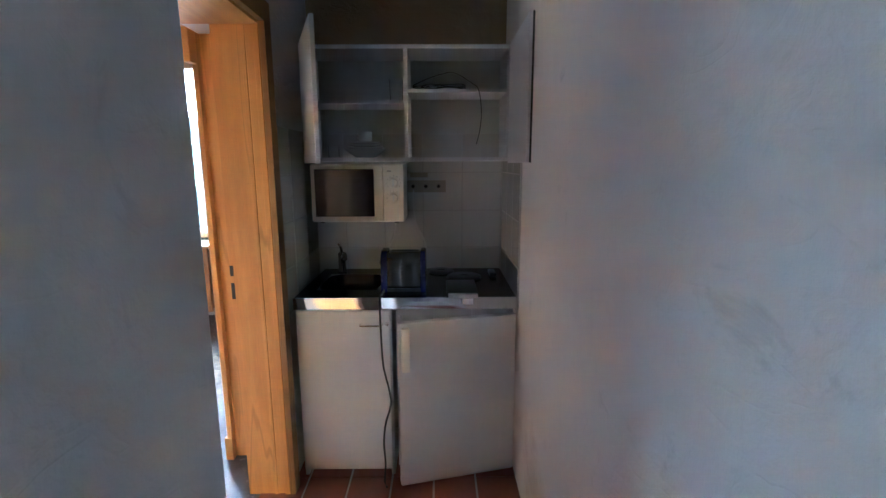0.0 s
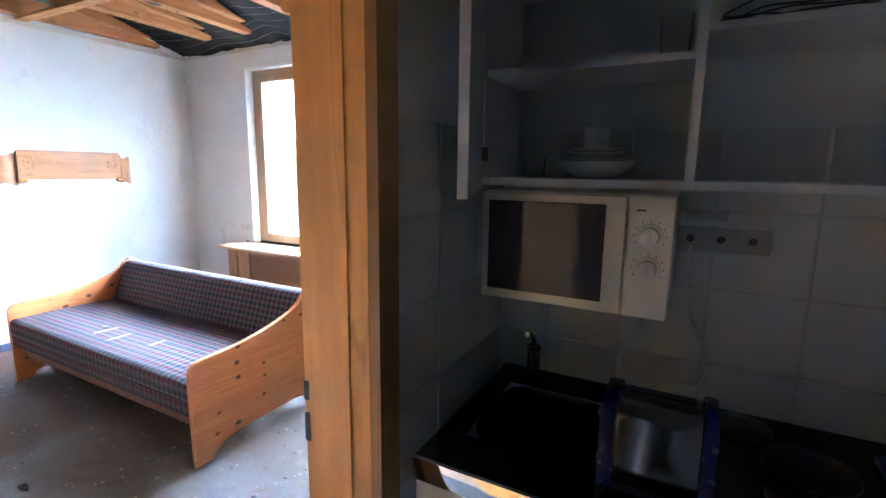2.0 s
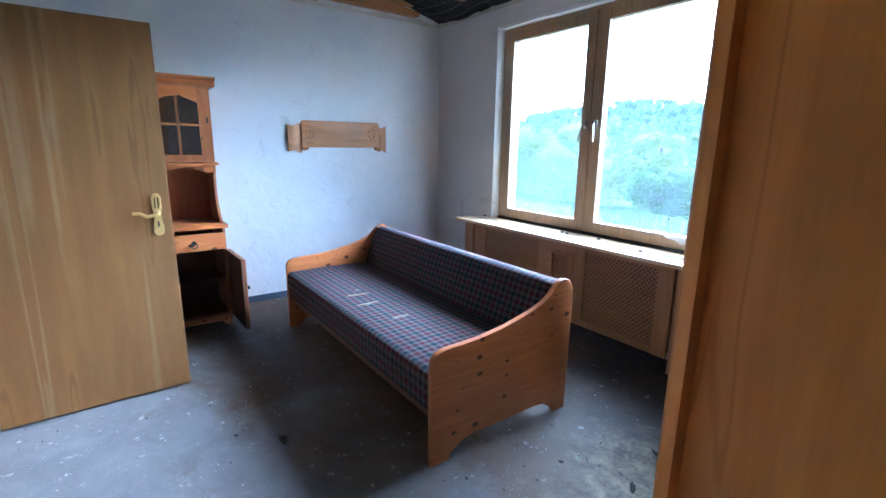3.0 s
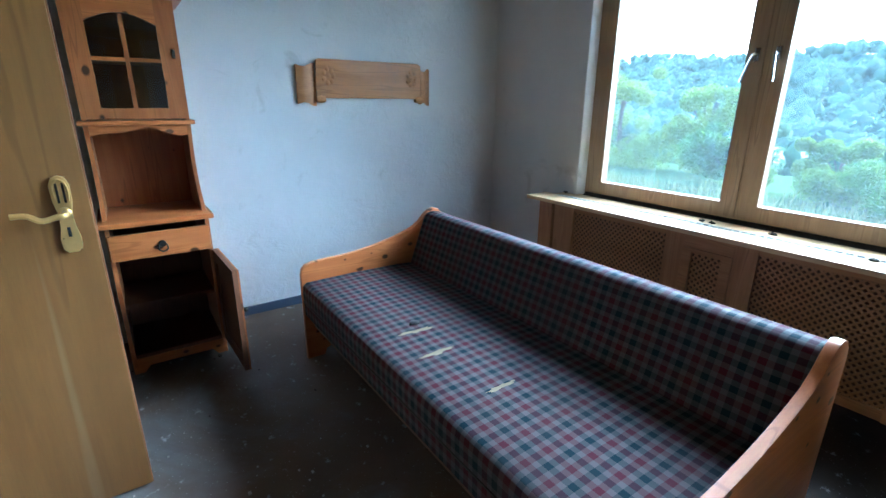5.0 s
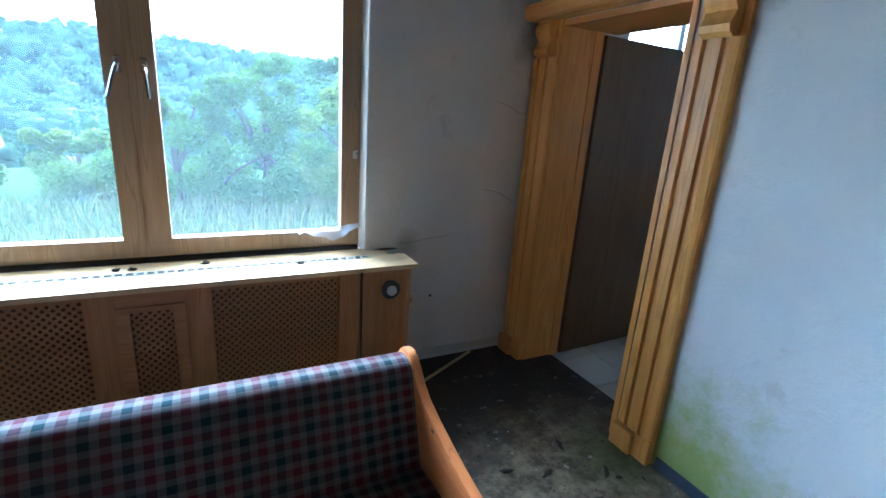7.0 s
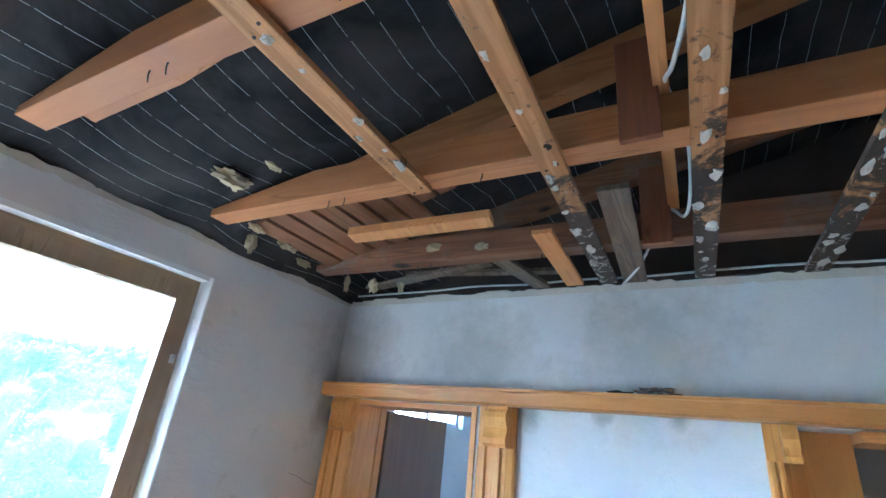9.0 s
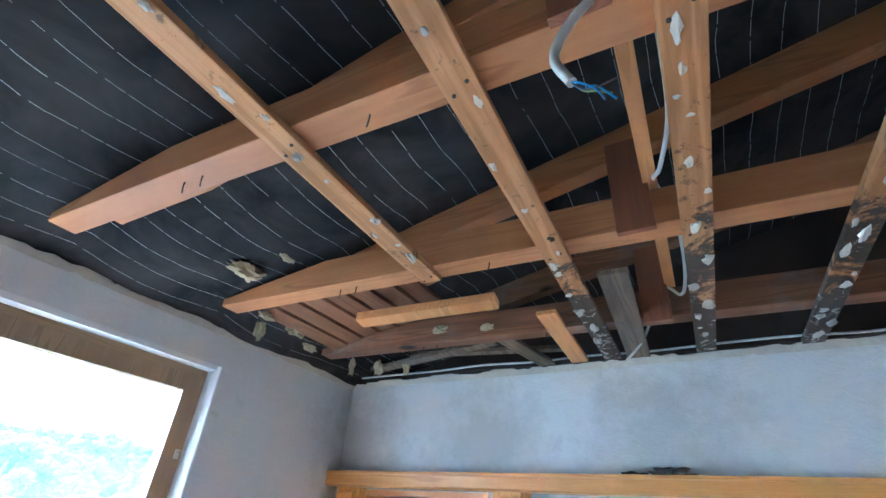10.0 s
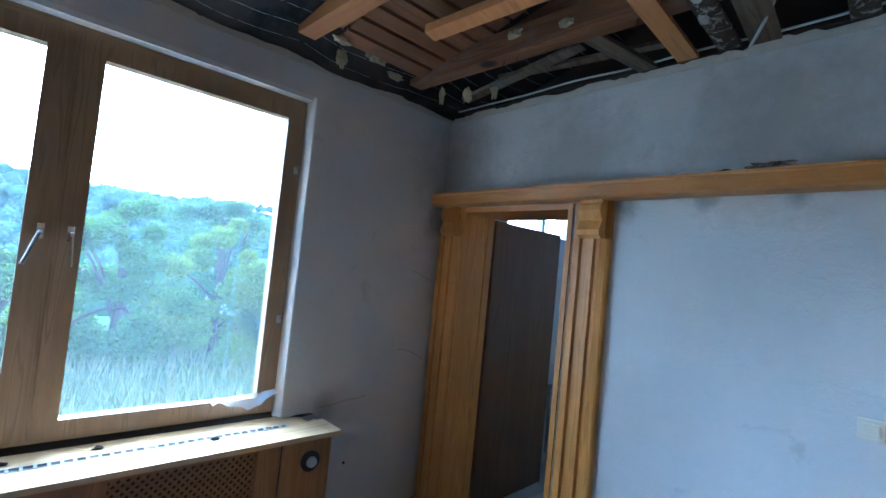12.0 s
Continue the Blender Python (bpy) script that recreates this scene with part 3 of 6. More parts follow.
part("meeting_strip", box(-2.441, FY0 - 0.004, 0.795, -2.419, FY1 - 0.02, 2.455), M["winwood"], win)
part("outer_frame_rail", joined((WX0 + 0.08, FY0, WZ1 - 0.064, WX1 - 0.06, FY1, WZ1 - 0.02), (WX0 + 0.08, FY0, WZ0 + 0.02, WX1 - 0.06, FY1, WZ0 + 0.06)), M["winwood_x"], win)
for (a, b) in ((-3.329, -2.526), (-2.334, -1.523)):
    sash = part("sash", joined((a - 0.085, FY0 - 0.012, 0.795, a, FY1 - 0.02, 2.455), (b, FY0 - 0.012, 0.795, b + 0.085, FY1 - 0.02, 2.455), (a, FY0 - 0.012, 2.375, b, FY1 - 0.02, 2.455), (a, FY0 - 0.012, 0.795, b, FY1 - 0.02, 0.87)), M["winwood"], win)
    pane = part("pane", box(a - 0.01, 4.497, 0.86, b + 0.01, 4.503, 2.385), M["dim_glass"], sash)
    # shadow off, so the tint dims the view but not the room
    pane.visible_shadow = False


def window_handle(x, tilt, parent):
    part("handle_plate", box(x - 0.013, FY0 - 0.026, 1.60, x + 0.013, FY0 - 0.012, 1.665, 0.004), M["chrome"], parent)
    part("window_handle", tube([(x, FY0 - 0.02, 1.632), (x, FY0 - 0.055, 1.632), (x + tilt * 0.3, FY0 - 0.062, 1.60), (x + tilt, FY0 - 0.062, 1.50)], 0.0075), M["chrome"], parent, "metal window handle", True)


for q in ([(WX0 - 0.001, Y1 + 0.001), (WX0 + 0.004, Y1 - 0.001), (WX0 + 0.024, FY0 + 0.01), (WX0 - 0.001, FY0 + 0.01)], [(WX1 + 0.001, Y1 + 0.001), (WX1 - 0.004, Y1 - 0.001), (WX1 - 0.022, FY0 + 0.01), (WX1 + 0.001, FY0 + 0.01)]):
    part("reveal", prism(q, "z", WZ0 + 0.025, WZ1), M["reveal"], win, "white plastered window reveal")
part("reveal", box(WX0 + 0.02, Y1 + 0.001, WZ1 - 0.024, WX1 - 0.02, FY0 + 0.01, WZ1 + 0.001), M["reveal"], win, "white plastered window reveal")
for a, b in ((WX0 - 0.012, WX0), (WX1, WX1 + 0.012)):
    part("corner_bead", box(a, Y1 - 0.004, WZ0 + 0.025, b, Y1, WZ1, 0.001), M["plate"], win, "white plaster corner bead")
window_handle(-2.47, -0.042, win)
window_handle(-2.375, 0.01, win)

# ---- door casings, lintel shelf and doors ----
beam = whole("lintel_shelf", "long ochre wooden shelf beam above both doorways", "shelf beam")
part("fascia", prism([(-0.49, 2.075), (-0.475, 2.066), (XR, 2.066), (XR, 2.128), (-0.49, 2.128)], "y", Y0, Y1 - 0.002, 0.003), M["ochre_y"], beam)
part("top_board", box(-0.494, Y0, 2.129, XR, Y1 - 0.002, 2.147, 0.003), M["ochre_y"], beam)


def pilaster(y0, y1, group):
    """A fluted door post with plinth block and scrolled corbel."""
    p = whole("door_pilaster", "ochre fluted wooden door pilaster with scrolled corbel", "pilaster", group=group)
    w = y1 - y0
    f = XR - 0.052
    prof = [(XR, y0), (XR - 0.03, y0), (f + 0.012, y0 + 0.008)]
    cuts = 2
    for i in range(cuts):
        c = y0 + w * (i + 0.8) / (cuts + 0.6)
        prof += [(f, c - w * 0.12), (f, c - 0.012), (f + 0.016, c - 0.007), (f + 0.016, c + 0.005), (f, c + 0.01)]
    prof += [(f, y1 - 0.02), (f + 0.012, y1 - 0.008), (XR - 0.03, y1), (XR, y1)]
    part("shaft", prism(prof, "z", 0.13, 1.87), M["ochre"], p)
    part("plinth", box(f - 0.018, y0 + w * 0.42, 0.0, XR, y1 + 0.004, 0.115, 0.006), M["ochre"], p)
    part("foot_board", box(f + 0.004, y0, 0.0, XR, y0 + w * 0.42, 0.13, 0.003), M["ochre"], p)
    s = [(XR, 1.87), (f - 0.005, 1.87), (f - 0.03, 1.885), (f - 0.038, 1.91), (f - 0.022, 1.935), (f - 0.012, 1.96), (f - 0.03, 1.985), (f - 0.04, 2.01), (f - 0.035, 2.035), (f - 0.02, 2.05), (f - 0.02, 2.065), (XR, 2.065)]
    part("corbel", prism(s, "y", y0 + 0.03, y1 - 0.05, 0.004), M["ochre"], p, "scrolled corbel")
    part("back_plate", box(XR - 0.02, y0, 1.87, XR, y1, 2.065), M["ochre"], p)
    return p


pilaster(3.14, 3.345, "door pilasters")
pilaster(4.175, 4.375, "door pilasters")
hp2 = whole("door_pilaster", "narrow ochre door pilaster with an overhanging scrolled corbel", "pilaster", group="door pilasters")
part("shaft", prism([(XR, 2.045), (XR - 0.022, 2.048), (XR - 0.03, 2.056), (XR - 0.03, 2.066), (XR - 0.02, 2.069), (XR - 0.02, 2.075), (XR - 0.03, 2.078), (XR - 0.03, 2.092), (XR - 0.022, 2.1), (XR, 2.102)], "z", 0.12, 1.925), M["ochre"], hp2)
part("plinth", box(XR - 0.038, 2.042, 0.0, XR, 2.105, 0.12, 0.003), M["ochre"], hp2)
q = [(XR, 1.925), (XR - 0.03, 1.925), (XR - 0.046, 1.933), (XR - 0.052, 1.946), (XR - 0.04, 1.958), (XR - 0.034, 1.97), (XR - 0.046, 1.985), (XR - 0.055, 2.01), (XR - 0.05, 2.035), (XR - 0.04, 2.05), (XR - 0.04, 2.065), (XR, 2.065)]
part("corbel", prism(q, "y", 1.985, 2.042, 0.004), M["ochre"], hp2, "scrolled corbel")
part("back_plate", box(XR - 0.018, 2.043, 1.925, XR, 2.1, 2.065), M["ochre"], hp2)

d1 = whole("door_frame_bath", "ochre wooden door lining of the bathroom doorway", "door frame", kind="structure")
part("jamb", box(XR - 0.01, BY1 - 0.035, 0, -0.1, BY1, DZ), M["ochre"], d1)
part("jamb", box(XR - 0.01, BY0, 0, 0.0, BY0 + 0.03, DZ), M["ochre"], d1)
part("head", box(XR - 0.01, BY0 + 0.03, DZ - 0.03, 0.0, BY1 - 0.035, DZ), M["ochre_y"], d1)
part("stop", box(-0.16, BY1 - 0.045, 0, -0.1, BY1 - 0.035, DZ - 0.03), M["ochre"], d1)
d2 = whole("door_frame_hall", "ochre wooden door lining with strike plates", "door frame", kind="structure")
part("jamb", box(-0.187, 1.79, 0, -0.021, EY1, DZ), M["ochre"], d2)
part("jamb", box(-0.021, 1.79, 0, 0.0, 1.851, DZ), M["ochre"], d2)
part("jamb", box(XR - 0.008, 2.08, 0, -0.187, EY1, DZ), M["ochre"], d2)
part("jamb", box(XR - 0.008, EY0, 0, 0.0, EY0 + 0.03, DZ), M["ochre"], d2)
part("bead", box(-0.07, 1.785, 0, -0.055, 1.79, DZ - 0.04, 0.002), M["ochre"], d2)
part("bead", box(-0.022, 1.782, 0, 0.0, 1.79, DZ - 0.04, 0.002), M["ochre"], d2)
part("hall_casing", joined((0.001, 1.782, 0, 0.026, 1.85, DZ + 0.05), (0.001, EY0 - 0.05, 0, 0.026, EY0 + 0.03, DZ + 0.05), (0.001, EY0 + 0.03, DZ - 0.03, 0.026, 1.782, DZ + 0.05)), M["casing"], d2, "brown casing edge")
part("head", box(XR - 0.008, EY0 + 0.03, DZ - 0.04, 0.0, 1.79, DZ), M["ochre_y"], d2)
part("strike_plate", box(-0.1885, 1.787, 0.93, -0.174, 1.7885, 1.0), M["darkmetal"], d2, "dark steel strike plate")
part("strike_plate", box(-0.1885, 1.787, 1.03, -0.174, 1.7885, 1.075), M["darkmetal"], d2, "dark steel strike plate")


def door_leaf(name, label, length, height, material, handle=True):
    """A flush door along +x from its hinge at the origin, 40 mm thick."""
    d = whole(name, label, "door", kind="structure")
    part("leaf", box(0, 0, 0.008, length, 0.04, height, 0.003), material, d)
    part("edge", box(length, 0.004, 0.008, length + 0.004, 0.036, height), M["leaf_edge"], d)
    for z in (0.25, 1.75):
        part("hinge", lathe([(0.008, z), (0.008, z + 0.09)], -0.004, 0.045, "z", 10), M["brass"], d)
    if handle:
        c = length - 0.065
        for side, y in ((-1, 0.0), (1, 0.04)):
            ya, yb = sorted((y, y + side * 0.008))
            pl = part("handle_plate", prism([(c - 0.012, 0.94), (c + 0.012, 0.94), (c + 0.024, 0.952), (c + 0.026, 0.985), (c + 0.019, 1.02), (c + 0.017, 1.06), (c + 0.024, 1.10), (c + 0.025, 1.15), (c + 0.016, 1.172), (c, 1.178), (c - 0.016, 1.172), (c - 0.025, 1.15), (c - 0.024, 1.10), (c - 0.017, 1.06), (c - 0.019, 1.02), (c - 0.026, 0.985), (c - 0.024, 0.952)], "y", ya, yb, 0.002), M["brass"], d, "polished brass handle plate")
            part("lever", tube([(c, y, 1.065), (c, y + side * 0.05, 1.065), (c - 0.02, y + side * 0.055, 1.062), (c - 0.055, y + side * 0.055, 1.056), (c - 0.085, y + side * 0.055, 1.074), (c - 0.12, y + side * 0.055, 1.076)], 0.009), M["brass"], pl, "brass lever", True)
            part("keyhole", box(c - 0.004, min(y, y + side * 0.009), 0.99, c + 0.004, max(y, y + side * 0.009), 1.02), M["blackplastic"], pl)
            for off in (-0.008, 0.008):
                part("slot", box(c + off - 0.003, min(y, y + side * 0.009), 1.095, c + off + 0.003, max(y, y + side * 0.009), 1.155), M["darkmetal"], pl)
            part("rim", tube([(c - 0.016, y + side * 0.008, 1.10), (c - 0.017, y + side * 0.009, 1.145), (c, y + side * 0.009, 1.166), (c + 0.017, y + side * 0.009, 1.145), (c + 0.016, y + side * 0.008, 1.10)], 0.003, 6), M["brass"], pl)
            part("rose", lathe([(0.017, y), (0.017, y + side * 0.012), (0.012, y + side * 0.016)], c, 1.065, "y", 18), M["brass"], pl)
    return d


door_leaf("door_side_room", "ochre veneered flush door with brass lever, standing open", 0.86, 2.06, M["leaf"]).matrix_basis = pose(-3.055, 0.745, 0, 0, 0, 91.3)
door_leaf("door_bath", "brown veneered flush door standing open into the bathroom", 0.86, 2.02, M["leaf_dark"], False).matrix_basis = pose(-0.08, 4.15, 0.0, 0, 0, 2)
side = whole("door_frame_side", "ochre wooden door lining of the next room", "door frame", kind="structure")
part("jamb", box(-3.06, Y0 - 0.21, 0, -3.02, Y0 + 0.012, 2.1), M["leaf_edge"], side)
part("jamb", box(-4.03, Y0 - 0.21, 0, -3.99, Y0 + 0.012, 2.1), M["leaf_edge"], side)

# skirting
single("baseboard_left", box(XL, 2.08, 0, XL + 0.012, Y1 - 0.02, 0.06), M["blue_base"], "dark blue-grey skirting strip", "skirting", kind="structure")
single("baseboard_window", box(-1.19, Y1 - 0.012, 0.03, -0.4, Y1, 0.075), M["greyplastic"], "dirty white skirting strip", "skirting", kind="structure")
single("baseboard_partition", box(XR - 0.012, 2.14, 0, XR, 3.12, 0.055), M["blue_base"], "dark skirting strip with mould", "skirting", kind="structure")


# ---- radiator cover under the window ----
def lattice(x0, z0, x1, z1, y, pitch=0.034, wdt=0.0105):
    """Two layers of crossed diagonal slats inside a rectangle."""
    bm = bmesh.new()
    for layer, sgn in ((0, 1), (1, -1)):
        ya, yb = y + 0.004 * layer, y + 0.004 * layer + 0.0039
        k = x0 - (z1 - z0)
        while k < x1 + (z1 - z0):
            if sgn > 0:
                a, b = (k, z0), (k + (z1 - z0), z1)
            else:
                a, b = (k, z1), (k + (z1 - z0), z0)
            u0 = max(0.0, (x0 - a[0]) / (b[0] - a[0]))
            u1 = min(1.0, (x1 - a[0]) / (b[0] - a[0]))
            if u1 - u0 > 0.02:
                p = (a[0] + (b[0] - a[0]) * u0, a[1] + (b[1] - a[1]) * u0)
                q = (a[0] + (b[0] - a[0]) * u1, a[1] + (b[1] - a[1]) * u1)
                dx = wdt * 0.7
                vs = [bm.verts.new((m[0] + s, yy, m[1])) for yy in (ya, yb) for m, s in ((p, -dx), (p, dx), (q, dx), (q, -dx))]
                for f in ((0, 1, 2, 3), (7, 6, 5, 4), (0, 4, 5, 1), (3, 2, 6, 7), (1, 5, 6, 2), (0, 3, 7, 4)):
                    bm.faces.new([vs[i] for i in f])
            k += pitch
    return bm


rc = whole("radiator_cover", "brown wooden radiator cover with diagonal lattice panels", "radiator cover")
CY, RZ = 4.19, 0.735
part("end_panel", box(-3.64, CY, 0.03, -3.62, Y1, RZ), M["oak"], rc)
part("end_panel", box(-1.225, CY, 0.0, -1.205, Y1, RZ), M["oak"], rc)
part("stile", box(-3.62, CY, 0.03, -3.52, CY + 0.02, RZ, 0.002), M["oak"], rc)
part("stile", box(-3.50, CY + 0.006, 0.10, -3.40, CY + 0.022, RZ, 0.002), M["oak"], rc)
part("stile", box(-3.40, CY - 0.008, 0.10, -3.32, CY + 0.02, RZ, 0.004), M["oak"], rc)
part("stile", box(-2.66, CY, 0.10, -2.55, CY + 0.02, RZ, 0.003), M["oak"], rc)
part("stile", box(-2.29, CY, 0.10, -2.18, CY + 0.02, RZ, 0.003), M["oak"], rc)
part("stile", box(-1.60, CY - 0.008, 0.10, -1.49, CY + 0.02, RZ, 0.004), M["oak"], rc)
part("broad_stile", box(-1.475, CY, 0.0, -1.225, CY + 0.02, RZ, 0.003), M["oak"], rc)
for a, b in ((-3.32, -2.66), (-2.18, -1.60)):
    part("rail", box(a, CY + 0.002, 0.69, b, CY + 0.02, RZ), M["oak_x"], rc)
    part("rail", box(a, CY + 0.002, 0.10, b, CY + 0.02, 0.15), M["oak_x"], rc)
    part("lattice", lattice(a, 0.15, b, 0.69, CY + 0.012), M["oak_x"], rc)
part("rail", box(-2.55, CY, 0.645, -2.29, CY + 0.02, RZ, 0.003), M["oak_x"], rc)
part("small_frame", joined((-2.55, CY - 0.006, 0.62, -2.29, CY + 0.014, 0.645), (-2.55, CY - 0.006, 0.10, -2.50, CY + 0.014, 0.62), (-2.34, CY - 0.006, 0.10, -2.29, CY + 0.014, 0.62)), M["oak_x"], rc)
part("lattice", lattice(-2.50, 0.15, -2.34, 0.62, CY + 0.012), M["oak_x"], rc)
# brown sheet added behind the lattice, standing in for dark between its slats
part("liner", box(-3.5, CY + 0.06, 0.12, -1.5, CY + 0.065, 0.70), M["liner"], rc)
th = part("valve_knob", lathe([(0.052, CY), (0.052, CY - 0.012), (0.044, CY - 0.018)], -1.32, 0.598, "y", 24), M["blackplastic"], rc, "black round radiator valve surround", True)
part("valve_dial", lathe([(0.028, CY - 0.016), (0.026, CY - 0.03), (0.016, CY - 0.032)], -1.32, 0.598, "y", 20), M["greyplastic"], th, "grey dial", True)
rad = whole("radiator", "white ribbed steel radiator behind the cover", "radiator")
for i in range(44):
    part("rib", box(-3.45 + i * 0.043, 4.28, 0.06, -3.42 + i * 0.043, 4.35, 0.62), M["rad"], rad)
part("header", box(-3.46, 4.29, 0.08, -1.52, 4.34, 0.12), M["rad"], rad)
sill = whole("window_sill", "pale wooden window sill with a metal vent strip", "window sill", kind="structure")
GY0, GY1 = 4.26, 4.30
part("board", joined((-3.685, 4.10, 0.738, -1.205, GY0, 0.762), (-3.60, GY1, 0.738, -1.30, 4.399, 0.762), (-3.685, GY0, 0.738, -3.54, GY1, 0.762), (-1.42, GY0, 0.738, -1.205, GY1, 0.762), (WX0, 4.399, 0.741, WX1, 4.45, 0.7615)), M["sillwood"], sill)
bm = bmesh.new()
for i in range(55):
    bm_box(bm, -3.54 + i * 0.0392, GY0, 0.752, -3.529 + i * 0.0392, GY1, 0.7635)
for y in (GY0, GY1 - 0.006):
    bm_box(bm, -3.54, y, 0.753, -1.42, y + 0.006, 0.7645)
part("vent_grille", bm, M["greyplastic"], sill, "dull metal vent grille")
part("vent_floor", box(-3.54, GY0, 0.738, -1.42, GY1, 0.741), M["blackplastic"], sill)

# torn plastic sheet on the lower frame rail
bm = bmesh.new()
rows = []
for i in range(24):
    u = i / 23
    x = -1.76 + 0.33 * u
    dz = 0.02 * noise.noise(Vector((u * 6, 1, 0)))
    low = 0.055 * math.exp(-((u - 0.55) / 0.25) ** 2)
    rows.append([bm.verts.new((x, 4.428 - 0.012 * k - 0.01 * noise.noise(Vector((u * 5, k, 2))), 0.885 + 0.03 * u + dz - (low + 0.012) * k / 3)) for k in range(4)])
for p, q in zip(rows, rows[1:]):
    for k in range(3):
        bm.faces.new((p[k], p[k + 1], q[k + 1], q[k]))
film_mat = Nodes("torn_plastic_film")
film_mat.b.inputs["Alpha"].default_value = 0.45
film_mat.done((0.8, 0.82, 0.84), 0.25)
single("plastic_film", bm, film_mat.m, "torn strip of clear plastic film hanging on the window frame", "plastic film", soft=True)


single("sill_dirt_line", prism([(4.435, 0.7615), (4.4675, 0.7615), (4.4675, 0.782), (4.455, 0.77)], "x", WX0 + 0.03, WX1 - 0.03), M["crumb"], "dark dirt gathered along the foot of the window frame", "dirt", kind="stuff")
for z in (1.284, 2.1):
    hk = whole("window_hook", "small pale metal hook on the window frame", "hook", group="window hooks")
    part("plate", box(-1.462, FY0 - 0.016, z - 0.02, -1.438, FY0 - 0.0005, z + 0.02, 0.003), M["greyplastic"], hk)
    part("pin", tube([(-1.45, FY0 - 0.014, z + 0.008), (-1.45, FY0 - 0.035, z + 0.01), (-1.448, FY0 - 0.038, z + 0.028)], 0.004, 7, 3), M["chrome"], hk)
single("nail_hole", lathe([(0.009, Y1), (0.009, Y1 - 0.002)], -0.975, 0.44, "y", 12), M["crumb"], "small dark plugged hole in the plaster", "hole", kind="structure")
for k, pts in enumerate(([(-1.19, 0.79), (-1.1, 0.795), (-1.02, 0.81), (-0.93, 0.815), (-0.86, 0.825)], [(-0.62, 1.62), (-0.54, 1.60), (-0.47, 1.57), (-0.41, 1.56)], [(-0.66, 1.10), (-0.55, 1.08), (-0.43, 1.02)])):
    single("plaster_crack", tube([(x, Y1 - 0.0005, z) for x, z in pts], 0.001, 4, 5), M["crumb"], "fine dark crack in the plaster", "crack", kind="structure")


# ---- sockets and switch ----
def socket(name, label, m):
    s = whole(name, label, "socket")
    part("plate", box(-0.04, -0.012, -0.04, 0.04, 0, 0.04, 0.003), M["cream"], s)
    part("ring", lathe([(0.026, -0.012), (0.026, -0.015), (0.021, -0.015), (0.019, -0.006)], 0, 0, "y", 20), M["greyplastic"], s)
    part("well", lathe([(0.011, -0.0125), (0.011, -0.0135)], 0, 0, "y", 20), M["blackplastic"], s)
    s.matrix_basis = m
    return s


socket("wall_socket", "cream wall socket low on the plaster", pose(-1.12, Y1, 0.43))
socket("wall_socket", "cream wall socket low on the plaster", pose(XL, 3.68, 0.445, 0, 0, 90))
sw = whole("light_switch", "cream light switch on the plaster wall", "switch")
part("plate", box(XR - 0.012, 2.125, 1.205, XR, 2.195, 1.275, 0.003), M["cream"], sw)
part("rocker", box(XR - 0.018, 2.138, 1.218, XR - 0.0125, 2.182, 1.262, 0.002), M["cream"], sw)


